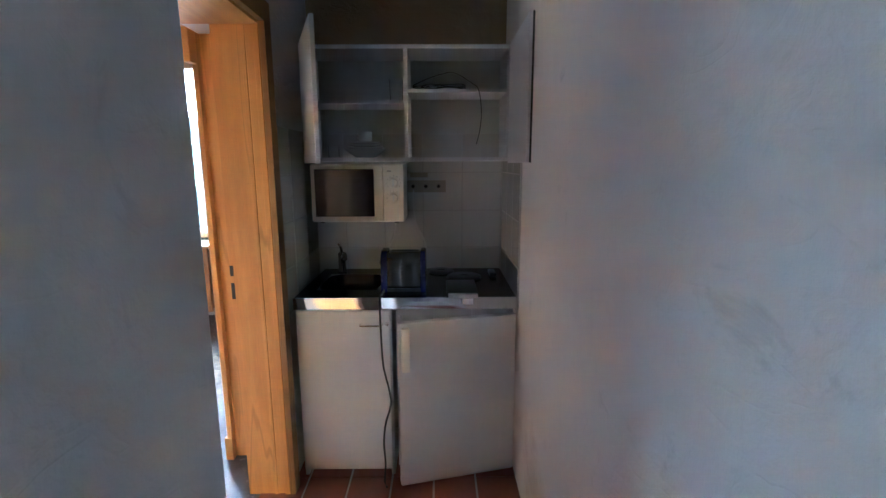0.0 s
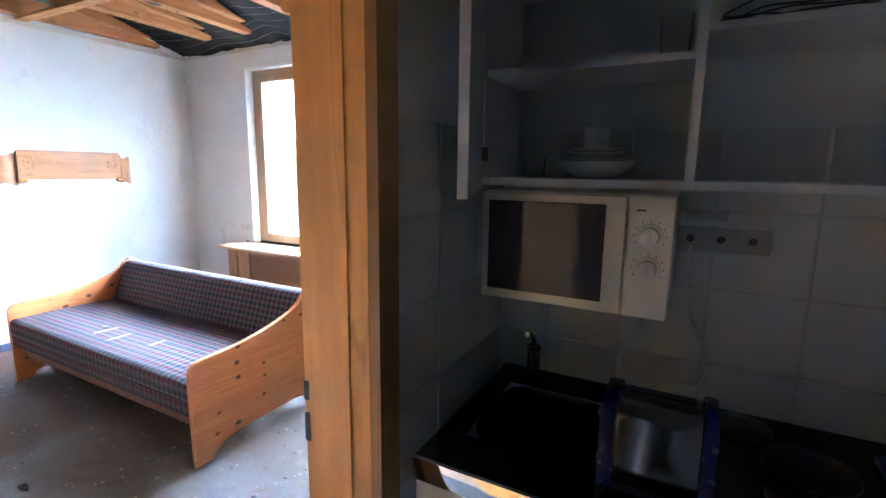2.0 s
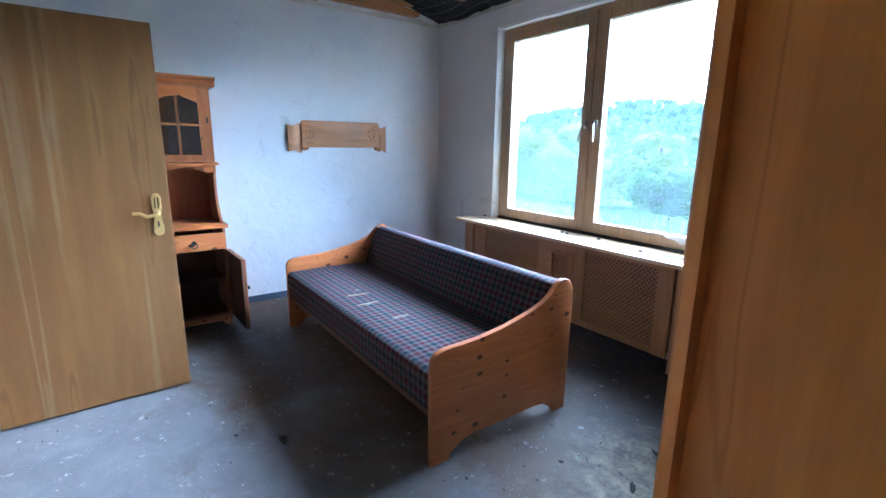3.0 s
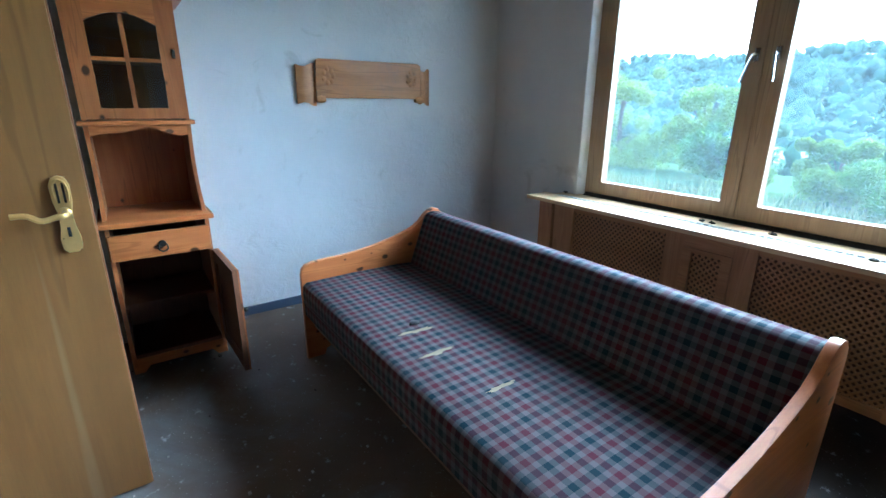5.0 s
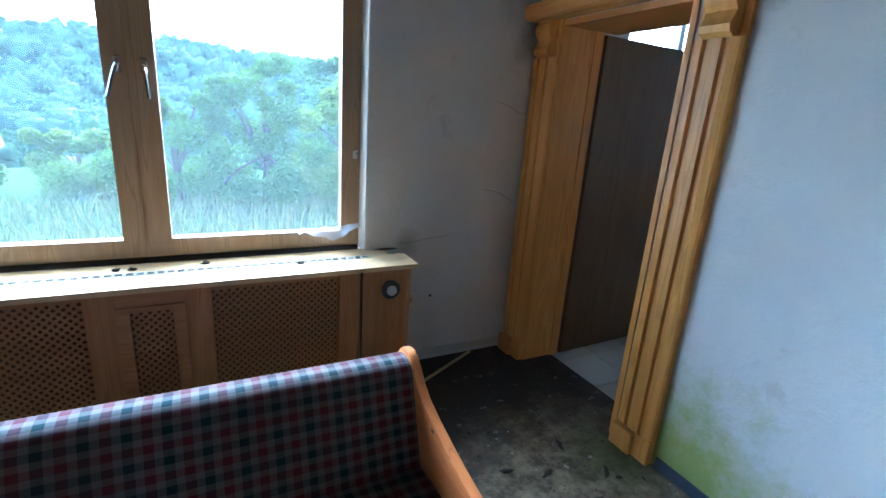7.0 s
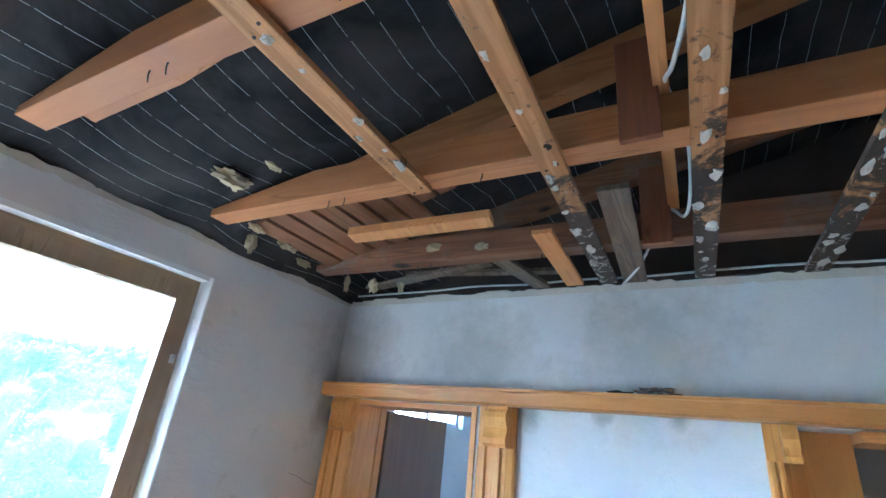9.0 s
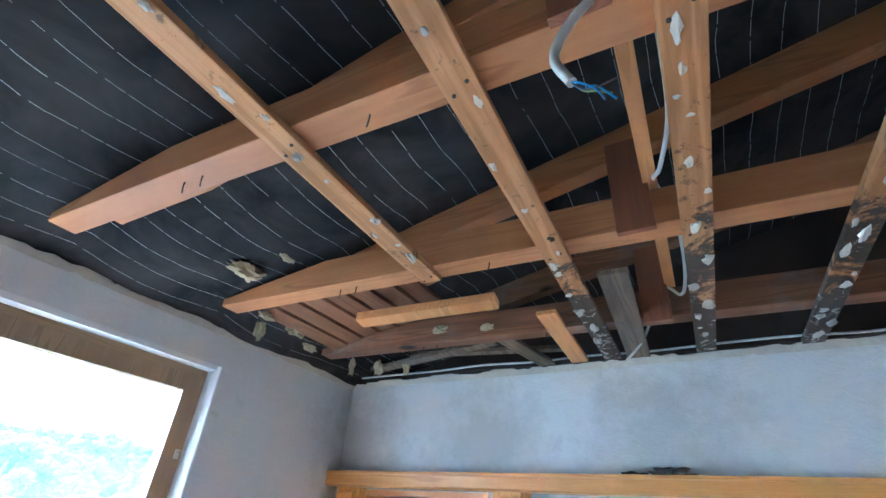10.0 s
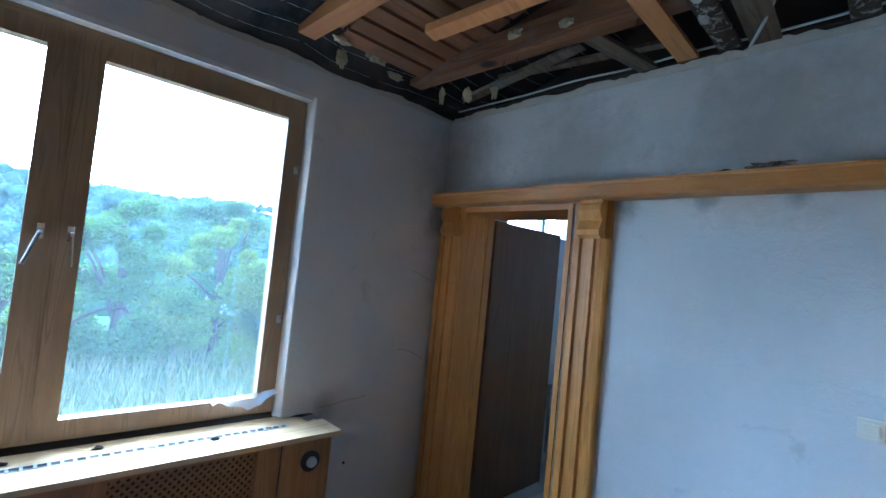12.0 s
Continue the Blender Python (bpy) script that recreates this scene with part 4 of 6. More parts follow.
# ---- day bed ----
def sofa():
    s = whole("day_bed", "pine day bed with plaid upholstery, torn seat", "sofa")
    XA, XB = -1.625, -3.63

    def side(x0, x1):
        pts = [(2.42, 0.0), (2.42, 0.50), (2.428, 0.535), (2.45, 0.558), (2.49, 0.568)]
        for i in range(9):
            u = i / 8
            pts.append((2.55 + 0.5 * u, 0.572 + 0.075 * u * u))
        pts += [(3.12, 0.672), (3.17, 0.705), (3.205, 0.742), (3.235, 0.765), (3.27, 0.775), (3.305, 0.765), (3.335, 0.735), (3.345, 0.70), (3.345, 0.0), (3.25, 0.0)]
        pts += [(3.235, 0.035), (3.20, 0.05), (3.17, 0.075), (3.10, 0.085), (2.67, 0.085), (2.60, 0.075), (2.57, 0.05), (2.535, 0.035), (2.52, 0.0)]
        return prism(pts, "x", x0, x1, 0.006)

    part("side_panel", side(XA, XA + 0.032), M["pine_y"], s, "knotty pine side panel", True)
    part("side_panel", side(XB - 0.032, XB), M["pine_y"], s, "knotty pine side panel", True)
    for k, y in enumerate((2.47, 2.9, 3.28)):
        part("rail", box(XB, y, 0.19, XA, y + 0.025, 0.255, 0.003), M["pine_shaded"], s)
    seat = [(2.425, 0.275), (2.422, 0.42), (2.428, 0.448), (2.445, 0.46), (2.7, 0.464), (3.0, 0.46), (3.14, 0.45), (3.14, 0.26), (2.45, 0.262)]
    bm = prism(seat, "x", XB + 0.002, XA - 0.002)
    part("seat_mattress", bm, M["plaid"], s, "plaid seat mattress in red, green and cream", True)
    back = [(3.10, 0.455), (3.19, 0.70), (3.205, 0.735), (3.225, 0.752), (3.26, 0.757), (3.30, 0.752), (3.325, 0.73), (3.33, 0.69), (3.31, 0.30), (3.145, 0.30), (3.142, 0.455)]
    part("backrest", prism(back, "x", XB + 0.002, XA - 0.002), M["plaid"], s, "plaid upholstered backrest", True)
    part("seam", box(XB + 0.002, 2.4185, 0.352, XA - 0.002, 2.4245, 0.357), M["cableblack"], s)
    rng = random.Random(4)
    for cx, cy, w, ang in ((-2.81, 2.645, 0.16, 1.5), (-2.613, 2.615, 0.16, 1.62), (-2.30, 2.672, 0.14, 1.58)):
        bm = bmesh.new()
        k = 22
        ring = []
        for i in range(k):
            a = 2 * math.pi * i / k
            r = w * (0.5 + 0.13 * rng.uniform(-1, 1))
            u, v = r * math.cos(a), r * 0.15 * math.sin(a) * (1 + 0.4 * rng.uniform(-1, 1))
            ring.append(bm.verts.new((cx + u * math.cos(ang) - v * math.sin(ang), cy + u * math.sin(ang) + v * math.cos(ang), 0.4655)))
        mid = bm.verts.new((cx, cy, 0.4635))
        for i in range(k):
            bm.faces.new((ring[i], ring[(i + 1) % k], mid))
        t = part("tear", bm, M["tearfoam"], s, "torn hole showing yellow foam")
    part("tear", blob(-2.877, 2.674, 0.466, 0.022, (1, 1, 0.25), 0.6, 2, 3.0), M["blackplastic"], s, "dark hole in the cover", True)
    return s


sofa().matrix_basis = pose(0, -0.02, 0)


# ---- pine hutch ----
def hutch():
    h = whole("hutch", "knotty pine hutch with glazed top and open lower door", "hutch")
    ya, yb, xb, xf, xu = 1.57, 2.055, XL + 0.002, -3.965, -4.13
    t = 0.02
    part("base_side", box(xb, ya + 0.012, 0.04, xf - 0.02, ya + 0.032, 0.80), M["pine_z"], h)
    part("base_side", box(xb, yb - 0.032, 0.04, xf - 0.02, yb - 0.012, 0.80), M["pine_z"], h)
    part("base_back", box(xb, ya + 0.032, 0.04, xb + 0.01, yb - 0.032, 0.80), M["pine_shaded"], h)
    part("base_floor", box(xb + 0.01, ya + 0.032, 0.085, xf - 0.025, yb - 0.032, 0.105), M["pine_shaded"], h)
    part("base_shelf", box(xb + 0.01, ya + 0.032, 0.36, xf - 0.06, yb - 0.032, 0.378), M["pine_shaded"], h)
    part("plinth", prism([(ya + 0.012, 0.0), (ya + 0.06, 0.0), (ya + 0.09, 0.035), (yb - 0.09, 0.035), (yb - 0.06, 0.0), (yb - 0.012, 0.0), (yb - 0.012, 0.084), (ya + 0.012, 0.084)], "x", xf - 0.045, xf - 0.022), M["pine_y"], h)
    part("foot", box(xb, ya + 0.012, 0, xb + 0.04, ya + 0.05, 0.04), M["pine_y"], h)
    part("foot", box(xb, yb - 0.05, 0, xb + 0.04, yb - 0.012, 0.04), M["pine_y"], h)
    part("counter", box(xb, ya - 0.012, 0.80, xf + 0.012, yb + 0.012, 0.828, 0.008), M["pine_y"], h, "pine counter board", True)
    dr = part("drawer_front", box(xf - 0.02, ya + 0.02, 0.635, xf + 0.006, yb - 0.02, 0.765, 0.006), M["pine_y"], h, "pine drawer front, slightly pulled out", True)
    part("drawer_box", box(xb + 0.05, ya + 0.04, 0.64, xf - 0.02, yb - 0.04, 0.65), M["pine_shaded"], dr)
    kn = part("pull_plate", lathe([(0.018, xf + 0.006), (0.016, xf + 0.012)], 1.8125, 0.70, "x", 16), M["darkmetal"], dr, "dark metal drop pull")
    part("pull_ring", tube([(xf + 0.014, 1.795, 0.70), (xf + 0.02, 1.793, 0.675), (xf + 0.022, 1.813, 0.663), (xf + 0.02, 1.833, 0.675), (xf + 0.014, 1.83, 0.70)], 0.004), M["darkmetal"], kn)
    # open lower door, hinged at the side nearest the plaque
    dd = part("door", joined((0, 0, 0.09, 0.44, 0.014, 0.625)), M["pine_shaded"], h, "open pine door, panelled", at=pose(xf - 0.02, yb - 0.01, 0, 0, 0, 2))
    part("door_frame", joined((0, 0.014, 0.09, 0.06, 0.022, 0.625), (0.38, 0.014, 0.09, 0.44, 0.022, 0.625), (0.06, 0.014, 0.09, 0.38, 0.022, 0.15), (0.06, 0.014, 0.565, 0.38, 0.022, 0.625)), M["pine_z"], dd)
    part("door_frame", joined((0, -0.008, 0.09, 0.06, 0.0, 0.625), (0.38, -0.008, 0.09, 0.44, 0.0, 0.625), (0.06, -0.008, 0.09, 0.38, 0.0, 0.15), (0.06, -0.008, 0.565, 0.38, 0.0, 0.625)), M["pine_shaded"], dd)
    part("knob", lathe([(0.006, 0.022), (0.006, 0.032), (0.014, 0.038), (0.012, 0.048)], 0.40, 0.40, "y", 14), M["darkmetal"], dd)
    # open niche with curved side boards
    curve = [(xb, 0.828), (xf - 0.08, 0.828), (xf - 0.10, 0.87), (xf - 0.15, 0.93), (xf - 0.19, 1.02), (xu - 0.035, 1.12), (xu - 0.02, 1.20), (xu + 0.0, 1.278), (xb, 1.278)]
    for y in (ya + 0.012, yb - 0.032):
        part("curved_side", prism(curve, "y", y, y + 0.02, 0.003), M["pine_z"], h)
    part("niche_back", box(xb, ya + 0.032, 0.828, xb + 0.01, yb - 0.032, 1.278), M["pine_z"], h)
    ap = [(ya + 0.032, 1.278), (ya + 0.032, 1.225)]
    for i in range(13):
        u = i / 12
        ap.append((ya + 0.032 + (yb - ya - 0.064) * u, 1.225 + 0.035 * math.sin(math.pi * u) ** 2 + 0.01 * math.sin(4 * math.pi * u)))
    ap += [(yb - 0.032, 1.278)]
    part("apron", prism(ap, "x", xu - 0.02, xu - 0.002), M["pine_y"], h)
    part("ledge", box(xb, ya - 0.008, 1.278, xu + 0.025, yb + 0.008, 1.300, 0.006), M["pine_y"], h, "", True)
    # glazed top
    part("top_side", box(xb, ya + 0.012, 1.300, xu - 0.022, ya + 0.032, 1.868), M["pine_z"], h)
    part("top_side", box(xb, yb - 0.032, 1.300, xu - 0.022, yb - 0.012, 1.868), M["pine_z"], h)
    part("top_back", box(xb, ya + 0.032, 1.300, xb + 0.01, yb - 0.032, 1.868), M["pine_shaded"], h)
    part("top_board", box(xb + 0.01, ya + 0.032, 1.85, xu - 0.022, yb - 0.032, 1.868), M["pine_shaded"], h)
    part("top_shelf", box(xb + 0.01, ya + 0.032, 1.575, xu - 0.04, yb - 0.032, 1.59), M["pine_shaded"], h)
    gd = part("glass_door", joined((xu - 0.02, ya + 0.014, 1.306, xu, ya + 0.10, 1.863), (xu - 0.02, yb - 0.10, 1.306, xu, yb - 0.014, 1.863), (xu - 0.02, ya + 0.10, 1.306, xu, yb - 0.10, 1.358)), M["pine_z"], h, "pine door with leaded glass")
    arch = [(ya + 0.10, 1.863), (ya + 0.10, 1.745)]
    for i in range(11):
        u = i / 10
        arch.append((ya + 0.10 + (yb - ya - 0.20) * u, 1.745 + 0.045 * math.sin(math.pi * u)))
    arch += [(yb - 0.10, 1.863)]
    part("arched_rail", prism(arch, "x", xu - 0.02, xu), M["pine_y"], gd)
    ym = (ya + yb) / 2
    part("glazing_bar", box(xu - 0.012, ym - 0.009, 1.358, xu - 0.001, ym + 0.009, 1.785), M["pine_z"], gd)
    part("glazing_bar", box(xu - 0.012, ya + 0.10, 1.575, xu - 0.002, yb - 0.10, 1.592), M["pine_y"], gd)
    part("pane", box(xu - 0.016, ya + 0.095, 1.353, xu - 0.013, yb - 0.095, 1.79), M["glass"], gd)
    part("latch", box(xu, yb - 0.05, 1.60, xu + 0.006, yb - 0.035, 1.64, 0.002), M["darkmetal"], gd)
    cor = [(xb, 1.868), (xu + 0.002, 1.868), (xu + 0.02, 1.888), (xu + 0.025, 1.908), (xu + 0.05, 1.922), (xu + 0.05, 1.936), (xb, 1.936)]
    part("cornice", prism(cor, "y", ya - 0.03, yb + 0.03, 0.003), M["pine_y"], h, "moulded pine cornice")
    return h


hutch()


# ---- carved wall plaque ----
def plaque():
    p = whole("carved_plaque", "carved wooden scroll plaque without writing on the wall", "wall plaque")
    x = XL + 0.001
    body = [(2.84, 1.42), (2.85, 1.655), (2.87, 1.665), (3.62, 1.665), (3.645, 1.65), (3.64, 1.43), (3.60, 1.42)]
    part("board", prism(body, "x", x, x + 0.026, 0.006), M["carved"], p, "", True)
    for ya, yb, d in ((2.715, 2.845, 1), (3.64, 3.735, -1)):
        bm = bmesh.new()
        k = 14
        rows = []
        for i in range(k + 1):
            u = i / k
            y = ya + (yb - ya) * u
            xx = x + 0.012 + 0.016 * math.sin(u * math.pi * 1.2 + (0.3 if d > 0 else 1.0))
            c = 0.012 * math.sin(u * 5)
            rows.append([bm.verts.new(q) for q in ((x, y, 1.385 + c), (xx, y, 1.38 + c), (xx + 0.006, y, 1.50), (xx, y, 1.625 - c), (x, y, 1.62 - c))])
        for a, b in zip(rows, rows[1:]):
            for i in range(5):
                bm.faces.new((a[i], a[(i + 1) % 5], b[(i + 1) % 5], b[i]))
        bm.faces.new(rows[0])
        bm.faces.new(rows[-1])
        bmesh.ops.recalc_face_normals(bm, faces=bm.faces)
        part("scroll_end", bm, M["carved"], p, "", True)
    for y in (2.87, 3.63):
        part("curl", lathe([(0.02, y - 0.03), (0.026, y), (0.02, y + 0.03)], x + 0.015, 1.415, "y", 14), M["carved"], p, "", True)
    for y in (2.93, 3.565):
        fl = part("rosette", lathe([(0.012, x + 0.026), (0.014, x + 0.033), (0.006, x + 0.036)], y, 1.56, "x", 12), M["carved"], p, "carved flower", True)
        for i in range(7):
            a = i * 2 * math.pi / 7
            part("petal", blob(x + 0.027, y + 0.034 * math.cos(a), 1.56 + 0.045 * math.sin(a), 0.016, (0.4, 1, 1.2), 0.3, 1, i), M["carved"], fl, "", True)
    return p


plaque()


# ---- kitchenette ----
KX0, KX1, KY, KB = 0.034, 1.034, 1.90, 2.50
base = whole("sink_cabinet", "white melamine sink base cabinet, closed", "cabinet")
part("carcass", joined((KX0, KY + 0.02, 0.0, KX0 + 0.018, KB - 0.01, 0.84), (0.452, KY + 0.02, 0.0, 0.47, KB - 0.01, 0.84), (KX0 + 0.018, KY + 0.06, 0.0, 0.452, KY + 0.075, 0.06), (KX0 + 0.018, KY + 0.02, 0.06, 0.452, KB - 0.01, 0.078)), M["white"], base)
cd = part("door", box(KX0 + 0.004, KY, 0.045, 0.462, KY + 0.018, 0.838, 0.002), M["white"], base)
part("handle", tube([(0.33, KY, 0.775), (0.33, KY - 0.022, 0.775), (0.36, KY - 0.026, 0.775), (0.42, KY - 0.026, 0.775), (0.43, KY, 0.775)], 0.004), M["chrome"], cd, "thin chrome bar handle", True)
part("lock", lathe([(0.008, KY), (0.008, KY - 0.006)], 0.45, 0.775, "y", 14), M["chrome"], cd)

fr = whole("fridge", "white under-counter fridge with its door ajar", "fridge")
part("body", joined((0.485, KY + 0.05, 0.03, 0.505, KB - 0.03, 0.83), (1.01, KY + 0.05, 0.03, 1.03, KB - 0.03, 0.83), (0.505, KY + 0.05, 0.03, 1.01, KB - 0.03, 0.06), (0.505, KY + 0.05, 0.80, 1.01, KB - 0.03, 0.83), (0.505, KB - 0.06, 0.06, 1.01, KB - 0.03, 0.80)), M["white"], fr)
part("foot", box(0.50, KY + 0.1, 0.0, 0.54, KY + 0.14, 0.03), M["blackplastic"], fr)
part("foot", box(0.97, KY + 0.1, 0.0, 1.01, KY + 0.14, 0.03), M["blackplastic"], fr)
fd = part("door", box(-0.545, -0.045, 0.035, 0.0, -0.006, 0.815, 0.008), M["white"], fr, "white fridge door", True, at=pose(1.03, KY + 0.055, 0, 0, 0, 13.5))
part("seal", box(-0.53, -0.006, 0.045, -0.01, 0.004, 0.805), M["greyplastic"], fd)
part("handle", box(-0.535, -0.075, 0.60, -0.50, -0.045, 0.80, 0.008), M["cream"], fd, "white grip handle", True)
part("freezer_flap", box(0.51, KY + 0.10, 0.62, 1.005, KY + 0.115, 0.79), M["whitein"], fr)

ct = whole("steel_worktop", "stainless steel worktop with inset sink", "worktop")
SX0, SX1, SY0, SY1 = 0.10, 0.40, 2.03, 2.36
bm = bmesh.new()
outer = [bm.verts.new((x, y, 0.90)) for x, y in ((KX0, KY), (KX1, KY), (KX1, KB), (KX0, KB))]
inner = [bm.verts.new((x, y, 0.90)) for x, y in ((SX0, SY0), (SX1, SY0), (SX1, SY1), (SX0, SY1))]
low = [bm.verts.new((v.co.x, v.co.y, 0.86)) for v in outer]
for i in range(4):
    k = (i + 1) % 4
    bm.faces.new((outer[i], outer[k], inner[k], inner[i]))
    bm.faces.new((outer[i], low[i], low[k], outer[k]))
part("top", bm, M["worktop"], ct)
part("front_edge", box(KX0 - 0.002, KY - 0.012, 0.848, KX1 + 0.002, KY - 0.0005, 0.902, 0.003), M["chrome"], ct, "bright steel front edge", True)
bm = bmesh.new()
rings = []
for inset, z in ((0.0, 0.90), (0.006, 0.88), (0.02, 0.78), (0.05, 0.76)):
    ring = []
    for i in range(32):
        a = 2 * math.pi * i / 32
        c, s = math.cos(a), math.sin(a)
        p = (abs(c) ** 0.45 * (1 if c > 0 else -1), abs(s) ** 0.45 * (1 if s > 0 else -1))
        ring.append(bm.verts.new(((SX0 + SX1) / 2 + p[0] * ((SX1 - SX0) / 2 - inset), (SY0 + SY1) / 2 + p[1] * ((SY1 - SY0) / 2 - inset), z)))
    rings.append(ring)
for p, q in zip(rings, rings[1:]):
    for i in range(32):
        bm.faces.new((p[i], q[i], q[(i + 1) % 32], p[(i + 1) % 32]))
bm.faces.new(rings[-1])
part("sink_bowl", bm, M["worktop"], ct, "steel sink bowl", True)
part("drain", lathe([(0.025, 0.761), (0.022, 0.764)], 0.255, 2.18, "z", 16), M["darkmetal"], ct)
for x, y, r in ((0.82, 2.27, 0.09), (0.70, 2.40, 0.07)):
    part("hob_plate", lathe([(r, 0.90), (r, 0.908), (r - 0.006, 0.912), (0.02, 0.912), (0.018, 0.909)], x, y, "z", 28), M["blackplastic"], ct, "black cast iron hob plate", True)

tap = whole("tap", "dark chrome mixer tap beside the sink", "tap")
part("base", lathe([(0.026, 0.90), (0.024, 0.91), (0.02, 0.93), (0.02, 0.99), (0.022, 1.0), (0.012, 1.01)], 0.145, 2.43, "z", 20), M["darkchrome"], tap, "", True)
part("spout", tube([(0.145, 2.43, 0.965), (0.16, 2.39, 0.99), (0.18, 2.32, 1.02), (0.195, 2.265, 1.025), (0.2, 2.25, 1.0)], 0.012, 10), M["darkchrome"], tap, "", True)
part("lever", tube([(0.145, 2.43, 1.005), (0.145, 2.42, 1.03), (0.147, 2.38, 1.055), (0.15, 2.34, 1.068)], 0.008, 10), M["darkchrome"], tap, "", True)

to = whole("toaster", "steel toaster with navy plastic ends on the worktop", "toaster")
part("body", prism([(2.0, 0.915), (2.0, 1.05), (2.015, 1.072), (2.04, 1.08), (2.11, 1.08), (2.135, 1.072), (2.15, 1.05), (2.15, 0.915)], "x", 0.445, 0.60, 0.003), M["steel"], to, "", True)
for a, b in ((0.415, 0.445), (0.60, 0.625)):
    part("end_cap", prism([(1.992, 0.90), (1.992, 1.055), (2.01, 1.08), (2.04, 1.09), (2.11, 1.09), (2.14, 1.08), (2.158, 1.055), (2.158, 0.90)], "x", a, b, 0.005), M["blueplastic"], to, "navy plastic end cap", True)
part("base", box(0.445, 1.998, 0.90, 0.60, 2.152, 0.915), M["blackplastic"], to)
for y in (2.045, 2.09):
    part("slot", box(0.46, y, 1.0795, 0.585, y + 0.022, 1.0815), M["blackplastic"], to)
part("lever", box(0.402, 2.06, 1.02, 0.415, 2.09, 1.032, 0.002), M["blackplastic"], to)

hp = whole("control_box", "black appliance with white front bar lying on the worktop", "appliance")
part("body", box(0.722, 1.903, 0.90, 0.864, 2.14, 0.922, 0.006), M["blackplastic"], hp, "", True)
part("front_bar", box(0.728, 1.872, 0.902, 0.86, 1.902, 0.921, 0.004), M["plate"], hp, "white front bar", True)
part("front_box", box(0.79, 1.868, 0.874, 0.84, 1.886, 0.9015, 0.003), M["plate"], hp, "", True)
single("phone_receiver", box(0.955, 2.27, 0.902, 0.99, 2.38, 0.922, 0.006), M["blackplastic"], "small black gadget lying on the worktop", "gadget", soft=True)

uc = whole("wall_cabinet", "white open-shelved wall cabinet with both doors open", "wall cabinet")
CF, Z0, Z1 = 2.22, 1.505, 2.048
for a, b, c, d, nm in ((KX0 - 0.004, Z0, KX0 + 0.014, Z1, "side_panel"), (KX1 - 0.014, Z0, KX1 + 0.004, Z1, "side_panel"), (KX0 + 0.014, Z0, KX1 - 0.014, Z0 + 0.018, "bottom_panel"), (KX0 + 0.014, Z1 - 0.018, KX1 - 0.014, Z1, "top_panel")):
    part(nm, box(a, CF, b, c, KB, d), M["white"], uc)
part("divider", box(0.522, CF, Z0 + 0.018, 0.54, KB - 0.006, Z1 - 0.018), M["white"], uc)
part("shelf", box(KX0 + 0.014, CF + 0.012, 1.780, 0.522, KB - 0.006, 1.796), M["white"], uc)
part("shelf", box(0.54, CF + 0.012, 1.832, KX1 - 0.014, KB - 0.006, 1.848), M["white"], uc)
part("back_panel", box(KX0 + 0.014, KB - 0.006, Z0 + 0.018, KX1 - 0.014, KB - 0.001, Z1 - 0.018), M["whitein"], uc)
ld = part("door", box(0, -0.018, 0, 0.49, 0, Z1 - Z0 + 0.01, 0.002), M["white"], uc, "white cabinet door standing open", at=pose(0.045, CF - 0.004, Z0 - 0.01, 0, 0, -69))
rd = part("door", box(-0.49, -0.018, 0, 0, 0, Z1 - Z0 + 0.01, 0.002), M["white"], uc, "white cabinet door standing open", at=pose(1.029, CF - 0.004, Z0 - 0.01, 0, 0, 90))
part("edge_strip", box(-0.4925, -0.0195, 0, -0.4885, -0.012, Z1 - Z0 + 0.01), M["blackplastic"], rd)
for z in (0.07, 0.5):
    part("hinge", box(0.012, 0.0, z, 0.05, 0.016, z + 0.035, 0.003), M["darkmetal"], ld)
    part("hinge", box(-0.05, -0.034, z, -0.012, -0.018, z + 0.035, 0.003), M["chrome"], rd)

mw = whole("microwave", "cream microwave oven hung under the wall cabinet", "microwave")
MX0, MX1, MY, MZ0, MZ1 = 0.05, 0.513, 2.21, 1.202, 1.492
part("body", box(MX0, MY + 0.02, MZ0, MX1, KB - 0.02, MZ1, 0.008), M["cream"], mw, "", True)
md = part("door", box(MX0 + 0.002, MY, MZ0 + 0.004, 0.411, MY + 0.02, MZ1 - 0.004, 0.008), M["cream"], mw, "cream oven door with dark window", True)
part("window", box(MX0 + 0.022, MY - 0.002, MZ0 + 0.03, 0.366, MY + 0.004, MZ1 - 0.025, 0.002), M["ovenglass"], md, "dark reflecting oven window")
cp = part("control_panel", box(0.415, MY + 0.001, MZ0 + 0.004, MX1 - 0.002, MY + 0.02, MZ1 - 0.004, 0.004), M["cream"], mw, "", True)
for z in (1.40, 1.325):
    k = part("knob", lathe([(0.028, MY + 0.001), (0.027, MY - 0.004), (0.021, MY - 0.005), (0.019, MY - 0.02)], 0.464, z, "y", 24), M["cream"], cp, "round cream dial", True)
    part("pointer", box(0.4605, MY - 0.024, z - 0.018, 0.4675, MY - 0.02, z + 0.018, 0.001), M["plate"], k)
    for i in range(9):
        a = radians(-120 + i * 30)
        part("mark", box(0.464 + 0.034 * math.sin(a) - 0.001, MY, z + 0.034 * math.cos(a) - 0.002, 0.464 + 0.034 * math.sin(a) + 0.001, MY + 0.002, z + 0.034 * math.cos(a) + 0.002), M["darkmetal"], cp)
part("marking", box(0.432, MY, 1.455, 0.452, MY + 0.002, 1.459), M["darkmetal"], cp)
for x in (0.08, 0.46):
    part("foot", box(x, 2.26, MZ0 - 0.008, x + 0.02, 2.28, MZ0), M["blackplastic"], mw)

